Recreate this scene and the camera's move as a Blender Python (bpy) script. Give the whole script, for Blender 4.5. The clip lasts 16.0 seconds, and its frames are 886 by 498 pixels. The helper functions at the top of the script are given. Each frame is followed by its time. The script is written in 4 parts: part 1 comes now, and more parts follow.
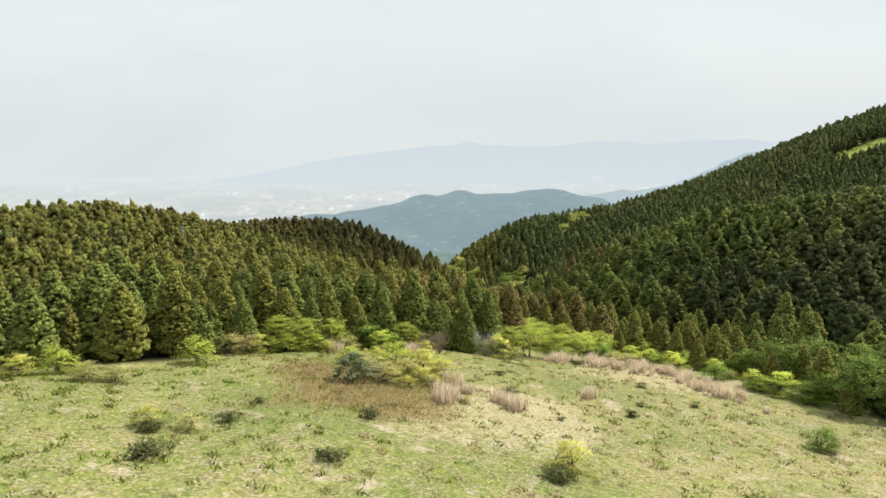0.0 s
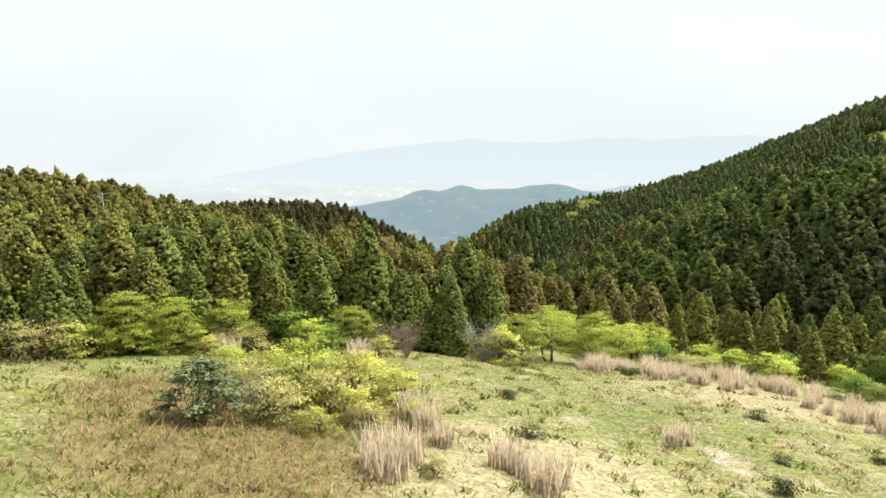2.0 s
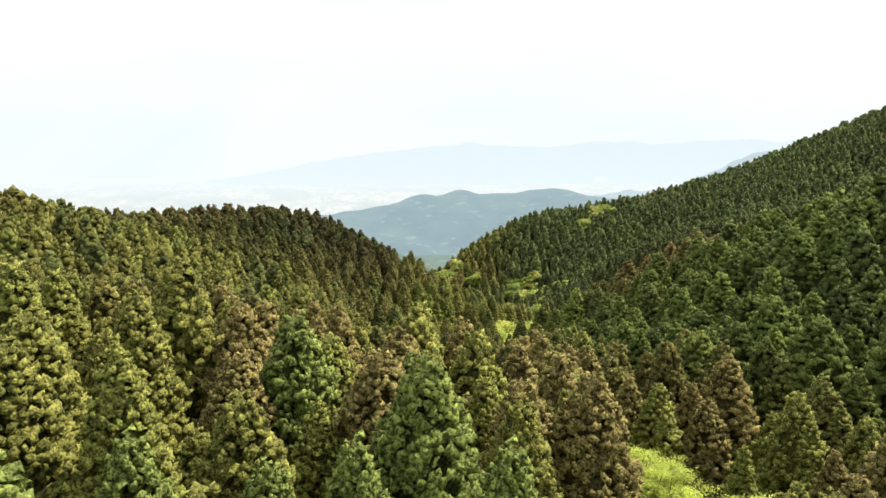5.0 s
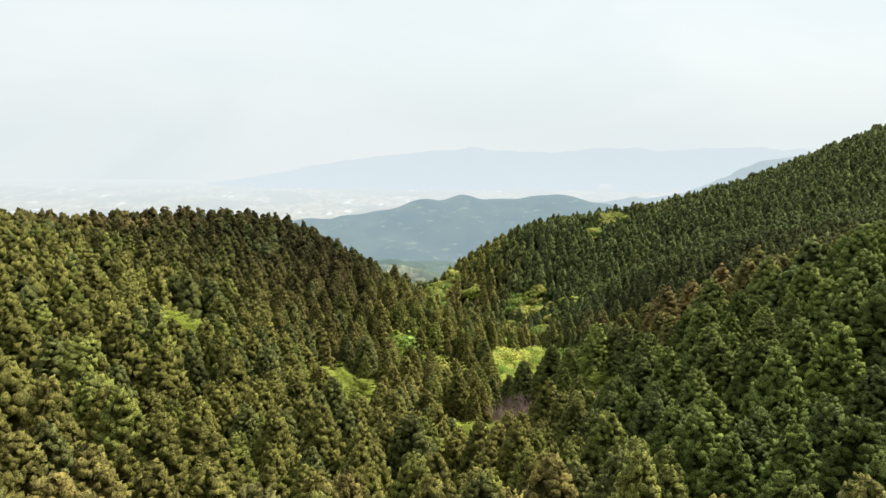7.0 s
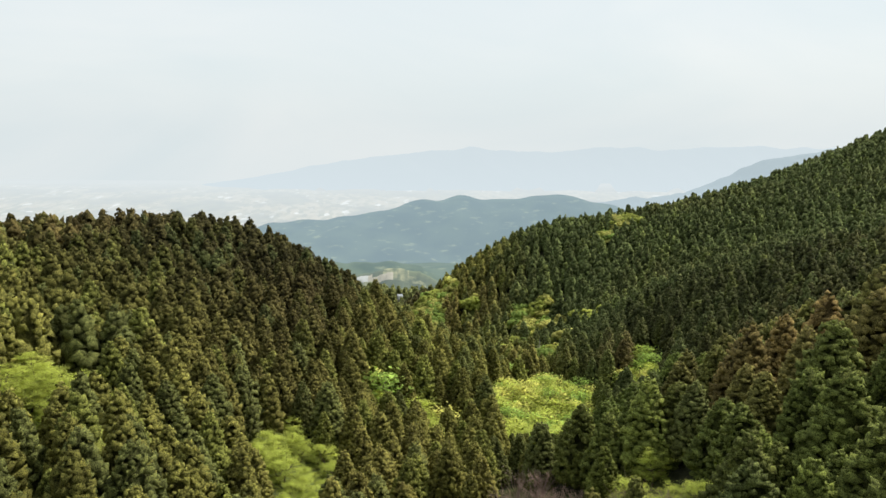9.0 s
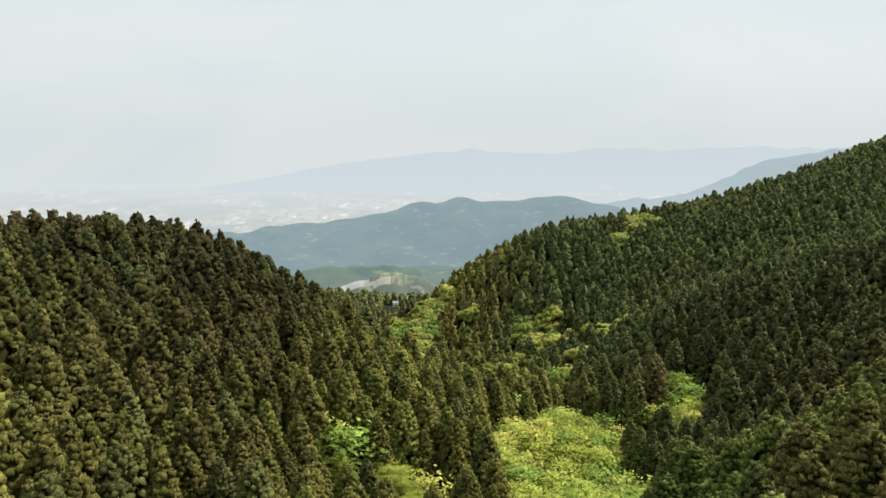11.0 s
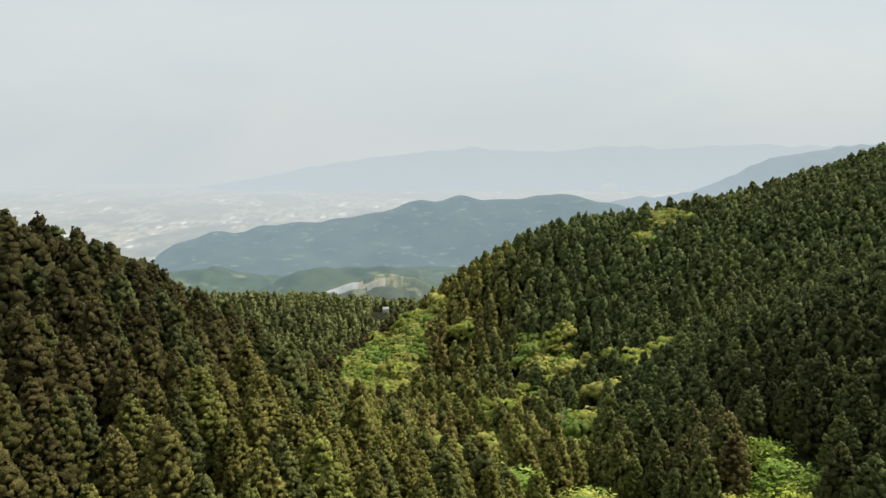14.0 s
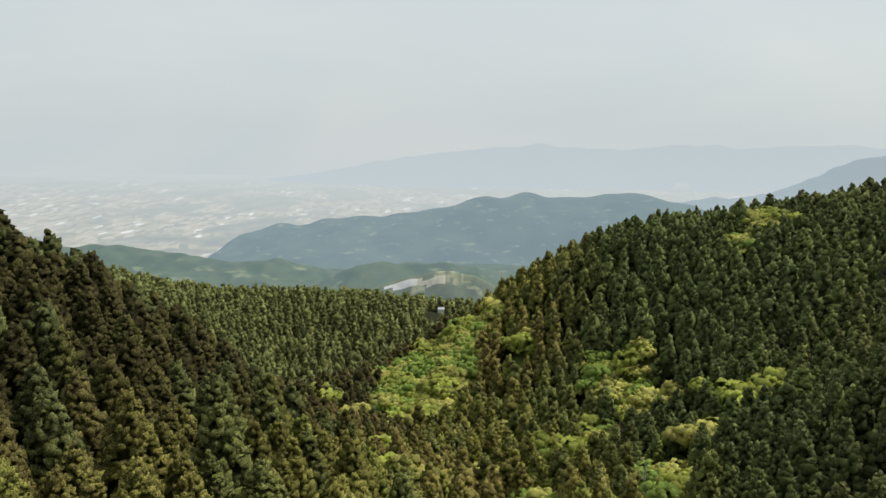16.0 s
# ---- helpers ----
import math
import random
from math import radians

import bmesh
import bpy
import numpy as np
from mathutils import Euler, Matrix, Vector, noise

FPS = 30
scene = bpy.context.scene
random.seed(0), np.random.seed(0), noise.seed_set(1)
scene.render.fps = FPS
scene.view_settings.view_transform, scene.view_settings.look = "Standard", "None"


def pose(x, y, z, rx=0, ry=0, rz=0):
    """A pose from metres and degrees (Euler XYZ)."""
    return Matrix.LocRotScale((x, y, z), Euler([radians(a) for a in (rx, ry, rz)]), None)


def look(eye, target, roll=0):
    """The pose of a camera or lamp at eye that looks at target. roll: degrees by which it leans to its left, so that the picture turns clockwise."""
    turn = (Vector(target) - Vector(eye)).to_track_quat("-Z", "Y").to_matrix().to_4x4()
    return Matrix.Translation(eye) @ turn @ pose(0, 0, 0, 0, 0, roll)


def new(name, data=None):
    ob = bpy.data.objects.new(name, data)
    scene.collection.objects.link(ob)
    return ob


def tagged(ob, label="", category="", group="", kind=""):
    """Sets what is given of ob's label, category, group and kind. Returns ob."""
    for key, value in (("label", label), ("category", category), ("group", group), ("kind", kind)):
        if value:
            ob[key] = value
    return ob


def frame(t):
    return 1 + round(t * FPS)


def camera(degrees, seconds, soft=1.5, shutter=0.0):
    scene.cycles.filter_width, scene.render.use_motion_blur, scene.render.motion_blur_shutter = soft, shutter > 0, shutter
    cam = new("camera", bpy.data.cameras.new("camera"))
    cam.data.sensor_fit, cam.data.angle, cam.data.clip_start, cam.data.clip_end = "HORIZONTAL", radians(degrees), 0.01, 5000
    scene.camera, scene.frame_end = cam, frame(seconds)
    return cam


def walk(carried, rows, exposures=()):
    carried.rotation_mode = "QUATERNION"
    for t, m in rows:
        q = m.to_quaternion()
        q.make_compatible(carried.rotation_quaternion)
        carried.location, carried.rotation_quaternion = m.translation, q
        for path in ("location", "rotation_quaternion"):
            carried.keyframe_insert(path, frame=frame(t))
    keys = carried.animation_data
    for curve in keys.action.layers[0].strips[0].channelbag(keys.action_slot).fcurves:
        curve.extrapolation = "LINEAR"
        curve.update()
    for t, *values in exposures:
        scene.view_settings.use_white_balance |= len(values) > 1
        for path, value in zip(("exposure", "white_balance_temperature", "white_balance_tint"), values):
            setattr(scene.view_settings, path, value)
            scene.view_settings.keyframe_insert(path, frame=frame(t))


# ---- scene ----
cam = camera(60.7, 16.0)
PATH = [
    (0, (0.0, 0.0, 30.0), (1.1, 98.73, 14.18), -0.17),
    (0.5, (0.74, 10.48, 27.01), (1.69, 109.19, 11.03), -0.18),
    (1, (1.52, 20.66, 23.93), (2.43, 119.38, 8.01), -0.18),
    (1.5, (2.37, 30.81, 21.06), (3.27, 129.51, 5.04), -0.18),
    (2, (3.28, 41.63, 17.8), (4.13, 140.32, 1.73), -0.18),
    (2.5, (3.98, 51.98, 15.44), (4.84, 150.68, -0.58), -0.08),
    (3, (4.66, 61.84, 14.6), (5.51, 160.56, -1.32), -0.08),
    (3.5, (5.33, 71.92, 13.9), (6.13, 170.66, -1.88), 0.02),
    (4, (5.84, 81.77, 13.36), (6.64, 180.54, -2.26), -0.08),
    (4.5, (6.28, 92.14, 12.93), (7.14, 190.93, -2.59), -0.18),
    (5, (6.67, 102.12, 12.56), (7.57, 200.91, -2.92), -0.18),
    (5.2, (6.91, 106.07, 12.4), (7.81, 204.87, -3.02), -0.08),
    (7.3, (11.36, 148.32, 8.49), (11.91, 247.22, -6.24), 0.51),
    (7.5, (11.62, 152.36, 8.27), (12.22, 251.28, -6.41), 0.42),
    (8, (12.09, 162.17, 7.49), (12.64, 261.07, -7.28), 0.31),
    (8.5, (12.54, 172.34, 6.56), (13.19, 271.24, -8.23), 0.32),
    (9, (12.89, 181.91, 5.62), (13.59, 280.81, -9.16), 0.32),
    (9.5, (13.2, 191.59, 4.79), (14.0, 290.5, -9.89), 0.32),
    (9.7, (13.36, 195.4, 4.54), (14.16, 294.31, -10.18), 0.32),
    (11.8, (16.76, 234.33, -0.82), (17.36, 333.3, -15.11), -0.18),
    (12, (17.08, 237.93, -1.15), (17.68, 336.9, -15.43), -0.18),
    (12.5, (17.93, 247.0, -2.19), (18.58, 345.98, -16.42), -0.18),
    (13, (19.02, 256.88, -3.43), (19.62, 355.84, -17.76), -0.18),
    (13.5, (19.91, 266.49, -4.67), (20.46, 365.45, -19.1), -0.09),
    (14, (20.76, 276.29, -5.91), (21.26, 375.22, -20.44), -0.09),
    (14.5, (21.72, 285.65, -7.13), (21.62, 384.58, -21.71), -0.1),
    (15, (22.58, 295.12, -8.35), (20.02, 394.01, -22.98), 0.04),
    (15.5, (23.31, 304.42, -9.58), (18.01, 403.17, -24.45), 0.47),
    (16, (23.89, 313.55, -10.81), (15.84, 412.09, -25.83), 0.7),
]
EXPOSURES = [(0, 0.04), (1.0, 0.09), (2.0, 0.3), (2.6, 0.46), (3.6, 0.6), (5.2, 0.36), (7.3, 0.14), (9.5, 0.04), (12, -0.1), (16, -0.27)]
walk(cam, [(t, look(eye, target, roll)) for t, eye, target, roll in PATH], EXPOSURES)

# ---- sky and sun ----
SUN_AZIMUTH, SUN_HEIGHT = radians(63), radians(55)
world = bpy.data.worlds.new("world")
scene.world = world
world.use_nodes = True
wn, wl = world.node_tree.nodes, world.node_tree.links
sky = wn.new("ShaderNodeTexSky")
sky.sky_type, sky.sun_disc = "NISHITA", False
sky.sun_elevation, sky.sun_rotation = SUN_HEIGHT, SUN_AZIMUTH
sky.dust_density, sky.air_density, sky.altitude = 6.0, 1.2, 700
dim = wn.new("ShaderNodeVectorMath")
dim.operation = "SCALE"
dim.inputs["Scale"].default_value = 0.09
veil = wn.new("ShaderNodeMix")
veil.data_type = "RGBA"
veil.inputs[0].default_value = 0.82
cloud_at, cloud, tint = wn.new("ShaderNodeTexCoord"), wn.new("ShaderNodeTexNoise"), wn.new("ShaderNodeValToRGB")
cloud.inputs["Scale"].default_value, cloud.inputs["Detail"].default_value = 2.2, 6.0
cloud.inputs["Distortion"].default_value = 0.6
stretch = wn.new("ShaderNodeMapping")
stretch.inputs["Scale"].default_value = (1.0, 1.0, 3.0)
wl.new(cloud_at.outputs["Generated"], stretch.inputs[0])
wl.new(stretch.outputs[0], cloud.inputs["Vector"])
tint.color_ramp.elements[0].position, tint.color_ramp.elements[0].color = 0.35, (0.755, 0.835, 0.86, 1)
tint.color_ramp.elements[1].position, tint.color_ramp.elements[1].color = 0.68, (0.845, 0.89, 0.895, 1)
wl.new(cloud.outputs[0], tint.inputs[0])
back = wn["Background"]
back.inputs["Strength"].default_value = 1.08
wl.new(sky.outputs[0], dim.inputs[0])
wl.new(dim.outputs[0], veil.inputs[6])
wl.new(tint.outputs[0], veil.inputs[7])
wl.new(veil.outputs[2], back.inputs["Color"])
sun = new("sun", bpy.data.lights.new("sun", "SUN"))
sun.data.energy, sun.data.angle, sun.data.color = 4.9, radians(0.8), (1.0, 0.95, 0.86)
sun.matrix_world = look((0, 0, 400), (-100 * math.sin(SUN_AZIMUTH) * math.cos(SUN_HEIGHT), -100 * math.cos(SUN_AZIMUTH) * math.cos(SUN_HEIGHT), 400 - 100 * math.sin(SUN_HEIGHT)))

# ---- the lie of the land ----
PLANE = (7.4, -0.0015, -0.1386)  # the mountain's general fall: height, per metre of x, per metre of y
WEST = [(-55, 35, 44, 6.8), (-5, 96, 49, 10.5), (-208, 122, 50, 9.8), (-251, 300, 54, 3.4), (-48, 315, 54, -30.4), (-102, 365, 46, -24.9), (-250, 487, 75, 3.7), (-115, 641, 56, 10.3), (-177, 678, 93, 74.3), (-114, 695, 116, -130), (-122, 781, 66, -21.9), (-115, 821, 72, 44.4), (-8, 862, 57, 14.3), (-165, 982, 93, -35.8)]  # x, y, radius, height of swells and hollows
EAST = [(103, -67, 76, 2.9), (34, 139, 80, -18.7), (371, 169, 61, -11.5), (74, 257, 53, 54.2), (43, 282, 66, -121.1), (196, 307, 80, -77.6), (272, 323, 113, 104), (21, 354, 114, 119.4), (46, 403, 64, -80.5), (293, 412, 85, -60.7), (391, 449, 74, 79)]
NORTH = [(175, 511, 60, -23), (16, 512, 80, -59.3), (229, 567, 75, 59.3), (48, 580, 65, 53.2), (396, 606, 75, 106.5), (444, 670, 52, -7.2), (38, 674, 89, 19.2), (303, 719, 66, 50.8), (191, 730, 56, 11.9), (210, 852, 44, 0.8), (33, 934, 79, -44.7)]
KNOLLS = [(112, 571, 13, 8), (7, 550, 20, 8)]
# smaller swells: the spur, the ravine below it, the nose of the west hill, the dale and the flank
FOOT = [(40, 110, 18, 1.2), (40, 140, 18, -1.6), (-20, 150, 18, 1.8), (110, 180, 26, 4.2), (20, 210, 26, -6.5), (-60, 210, 26, -2.6), (260, 210, 38, -3.2), (-210, 210, 26, 2.9), (100, 250, 18, -2.9), (20, 250, 18, -3.0), (200, 270, 38, 6.9), (320, 270, 38, -7.3), (-30, 270, 18, 3.3), (50, 280, 18, 5.3)]
SPUR = [(-150, 290, 26, -2.9), (-20, 310, 26, 5.5), (-60, 310, 18, -3.0), (30, 310, 18, -2.1), (110, 320, 26, -2.8), (220, 340, 26, 3.7), (50, 350, 18, -8.0), (0, 350, 18, 4.8), (-110, 360, 26, 3.5), (110, 360, 18, -2.1), (360, 370, 26, -4.5), (160, 390, 38, -5.2), (-40, 390, 18, 2.9), (30, 400, 18, -3.9)]
DALE = [(100, 400, 18, 4.6), (0, 430, 26, -6.1), (80, 430, 18, 6.4), (370, 430, 26, -9.2), (200, 430, 18, -2.4), (260, 440, 55, 8.7), (-150, 440, 26, -2.0), (120, 440, 18, 1.5), (-80, 450, 26, -4.4), (-30, 460, 18, -2.8), (130, 480, 18, -2.3), (370, 500, 26, -3.9), (20, 510, 38, -13.9), (290, 510, 26, 2.3)]
FLANK = [(170, 520, 26, 3.7), (-50, 520, 18, 2.2), (130, 530, 18, 1.6), (30, 540, 18, -5.0), (-140, 540, 26, 2.2), (-80, 560, 26, 5.1), (10, 560, 18, -8.7), (110, 580, 18, -7.7), (220, 590, 38, -3.7), (390, 590, 18, -4.6), (360, 610, 38, -6.1), (-50, 620, 26, 2.1), (-180, 630, 38, -1.3), (260, 650, 18, -2.0)]

R = np.random.default_rng(7)


def smooth(a, b, v):
    u = np.clip((v - a) / (b - a), 0, 1)
    return u * u * (3 - 2 * u)


def ripple(x, y, size, seed=0.0):
    """A cheap rolling noise between -1 and 1."""
    a, b = x / size + seed * 1.7, y / size - seed * 2.3
    return (np.sin(a * 1.0 + 1.3 * np.sin(b * 0.7 + seed)) + np.sin(b * 1.1 + 1.7 * np.sin(a * 0.6 - seed)) + np.sin((a + b) * 0.8 + seed * 3)) / 3


def height(x, y):
    """Height of the ground at arrays x, y."""
    x, y = np.asarray(x, float), np.asarray(y, float)
    z = PLANE[0] + PLANE[1] * x + PLANE[2] * y
    for hx, hy, r, h in WEST + EAST + NORTH + KNOLLS + FOOT + SPUR + DALE + FLANK:
        z = z + h * np.exp(-((x - hx) ** 2 + (y - hy) ** 2) / (2 * r * r))
    aside = smooth(60, 400, np.maximum(-260 - x, x - 420))
    z = z * (1 - aside) + aside * (np.where(x > 0, 40.0, -60.0) - 0.06 * y)
    z = z + 0.35 * ripple(x, y, 5, 1) + 0.15 * ripple(x, y, 1.9, 2)
    hollow = -300 + 22 * ripple(x, y, 160, 4)
    basin = -445 + 165 * smooth(2600, 4900, y) ** 0.75
    far = hollow + (basin - hollow) * smooth(1900, 2700, y + 0.25 * np.abs(x))
    s = smooth(880, 1060, y)
    return z * (1 - s) + far * s


EDGE_X = (-90, -60, -45, -30, -20, 0, 22, 40, 50, 58, 66)
EDGE_Y = (62, 72, 80, 87, 97, 109, 118, 109, 97, 80, 30)


def meadow(x, y):
    """How far inside the meadow a place lies, in metres along y."""
    return np.where(x > 66, -30.0, np.interp(x, EDGE_X, EDGE_Y) - y)


# ---- materials ----
def material(name):
    m = bpy.data.materials.new(name)
    m.use_nodes = True
    return m, m.node_tree.nodes, m.node_tree.links, m.node_tree.nodes["Principled BSDF"]


def noise_at(n, l, scale, detail=4.0, coord="Object"):
    co, t = n.new("ShaderNodeTexCoord"), n.new("ShaderNodeTexNoise")
    t.inputs["Scale"].default_value, t.inputs["Detail"].default_value = scale, detail
    l.new(co.outputs[coord], t.inputs["Vector"])
    return t.outputs[0]


def ramp(n, l, source, *stops):
    r = n.new("ShaderNodeValToRGB")
    el = r.color_ramp.elements
    while len(el) < len(stops):
        el.new(0.5)
    for e, (at, c) in zip(el, stops):
        e.position, e.color = at, (*c, 1)
    l.new(source, r.inputs[0])
    return r.outputs[0]


def blend(n, l, factor, a, b, mode="MIX"):
    x = n.new("ShaderNodeMix")
    x.data_type, x.blend_type = "RGBA", mode
    for slot, v in ((0, factor), (6, a), (7, b)):
        if isinstance(v, bpy.types.NodeSocket):
            l.new(v, x.inputs[slot])
        else:
            x.inputs[slot].default_value = v if slot == 0 else (*v, 1)
    return x.outputs[2]


def foliage(name, glow=0.3, rough=0.65, tint=None, grain=5.0, vary=1.0, through_=(1.25, 1.2, 0.7), needles=0.0):
    """Leaves: colour from the mesh's own leaf colours, varied tuft by tuft, with light through them."""
    m, n, l, b = material(name)
    if tint is None:
        at = n.new("ShaderNodeAttribute")
        at.attribute_name = "leaf"
        colour = at.outputs["Color"]
    else:
        info = n.new("ShaderNodeObjectInfo")
        colour = ramp(n, l, info.outputs["Random"], *tint)
    geo = n.new("ShaderNodeNewGeometry")
    shade = ramp(n, l, geo.outputs["Random Per Island"], (0.0, (1 - 0.26 * vary, 1 - 0.26 * vary, 1 - 0.22 * vary)), (0.5, (1.0, 1.0, 1.0)), (1.0, (1 + 0.3 * vary, 1 + 0.26 * vary, 1 + 0.1 * vary)))
    colour = blend(n, l, 1.0, colour, shade, "MULTIPLY")
    fine = noise_at(n, l, grain, 3)
    colour = blend(n, l, 1.0, colour, ramp(n, l, fine, (0.34, (1 - 0.58 * vary, 1 - 0.58 * vary, 1 - 0.55 * vary)), (0.5, (1.0, 1.0, 1.0)), (0.68, (1 + 0.5 * vary, 1 + 0.5 * vary, 1 + 0.35 * vary))), "MULTIPLY")
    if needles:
        # fine sprays by noise, the shade of the gaps between them painted dark
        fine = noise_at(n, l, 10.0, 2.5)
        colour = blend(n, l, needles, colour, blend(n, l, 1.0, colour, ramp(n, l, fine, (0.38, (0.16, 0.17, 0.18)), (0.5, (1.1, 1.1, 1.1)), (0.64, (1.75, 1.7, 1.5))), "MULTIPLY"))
    bp = n.new("ShaderNodeBump")
    bp.inputs["Strength"].default_value, bp.inputs["Distance"].default_value = 0.8, 0.12
    l.new(fine, bp.inputs["Height"])
    l.new(bp.outputs[0], b.inputs["Normal"])
    l.new(colour, b.inputs["Base Color"])
    b.inputs["Roughness"].default_value = rough
    b.inputs["Specular IOR Level"].default_value = 0.08
    tr, mix = n.new("ShaderNodeBsdfTranslucent"), n.new("ShaderNodeMixShader")
    l.new(blend(n, l, 1.0, colour, through_, "MULTIPLY"), tr.inputs["Color"])
    mix.inputs[0].default_value = glow
    l.new(b.outputs[0], mix.inputs[1])
    l.new(tr.outputs[0], mix.inputs[2])
    l.new(mix.outputs[0], n["Material Output"].inputs["Surface"])
    return m


def plain(name, a, b_, scale=3.0, rough=0.85, bump=0.3):
    m, n, l, b = material(name)
    v = noise_at(n, l, scale, 6)
    l.new(ramp(n, l, v, (0.3, a), (0.7, b_)), b.inputs["Base Color"])
    b.inputs["Roughness"].default_value = rough
    bp = n.new("ShaderNodeBump")
    bp.inputs["Strength"].default_value = bump
    l.new(v, bp.inputs["Height"])
    l.new(bp.outputs[0], b.inputs["Normal"])
    return m


def distance(name, low, high, scale, haze_glow, amount, span, axis, fields=None, flecks=0.0):
    """Land kilometres off: its own colours, with haze mixed in as a glow that thickens along one axis."""
    m, n, l, b = material(name)
    col = ramp(n, l, noise_at(n, l, scale, 8), (0.38, low), (0.62, high))
    co, mp = n.new("ShaderNodeTexCoord"), n.new("ShaderNodeMapping")
    mp.inputs["Scale"].default_value, mp.inputs["Rotation"].default_value = (1.0, 0.45, 0.6), (0, 0, 0.5)
    l.new(co.outputs["Object"], mp.inputs[0])
    if fields:
        # a patchwork of woods, paddies and straw fields, with pale roofs
        v = n.new("ShaderNodeTexVoronoi")
        v.inputs["Scale"].default_value = fields
        l.new(mp.outputs[0], v.inputs["Vector"])
        sep = n.new("ShaderNodeSeparateColor")
        l.new(v.outputs["Color"], sep.inputs[0])
        patch = ramp(n, l, sep.outputs[0], (0.0, (0.05, 0.08, 0.05)), (0.25, (0.13, 0.14, 0.07)), (0.5, (0.28, 0.24, 0.15)), (0.8, (0.4, 0.35, 0.25)), (0.95, (0.3, 0.29, 0.24)), (0.985, (0.8, 0.8, 0.8)))
        where = ramp(n, l, noise_at(n, l, fields * 0.09, 7), (0.44, (0, 0, 0)), (0.53, (1, 1, 1)))
        col = blend(n, l, where, col, patch)
    if flecks:
        # clearings and roads along the lower slopes
        mp.inputs["Scale"].default_value = (0.45, 0.6, 1.6)
        t = n.new("ShaderNodeTexNoise")
        t.inputs["Scale"].default_value, t.inputs["Detail"].default_value = flecks, 8.0
        l.new(mp.outputs[0], t.inputs["Vector"])
        col = blend(n, l, ramp(n, l, t.outputs[0], (0.6, (0, 0, 0)), (0.7, (0.55, 0.55, 0.55))), col, (0.34, 0.36, 0.2))
    l.new(col, b.inputs["Base Color"])
    b.inputs["Roughness"].default_value = 0.9
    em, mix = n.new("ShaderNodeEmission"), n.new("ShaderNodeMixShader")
    em.inputs["Color"].default_value = (*haze_glow, 1)
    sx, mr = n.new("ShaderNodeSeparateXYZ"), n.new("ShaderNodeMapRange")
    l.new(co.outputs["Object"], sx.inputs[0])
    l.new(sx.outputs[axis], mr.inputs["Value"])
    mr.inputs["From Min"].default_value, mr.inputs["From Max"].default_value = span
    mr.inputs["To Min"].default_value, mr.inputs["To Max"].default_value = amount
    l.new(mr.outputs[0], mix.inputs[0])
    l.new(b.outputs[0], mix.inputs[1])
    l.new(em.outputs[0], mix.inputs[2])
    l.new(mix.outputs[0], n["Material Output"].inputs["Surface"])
    return m


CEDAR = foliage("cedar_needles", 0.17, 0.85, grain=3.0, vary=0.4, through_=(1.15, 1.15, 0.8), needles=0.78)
BROAD = foliage("fresh_leaves", 0.4, 0.7, grain=5.0, vary=0.5, through_=(1.15, 1.15, 0.8))
BARK = plain("bark", (0.07, 0.05, 0.035), (0.16, 0.12, 0.085), 6)
PALE_BARK = plain("pale_bark", (0.25, 0.23, 0.2), (0.42, 0.4, 0.36), 6)


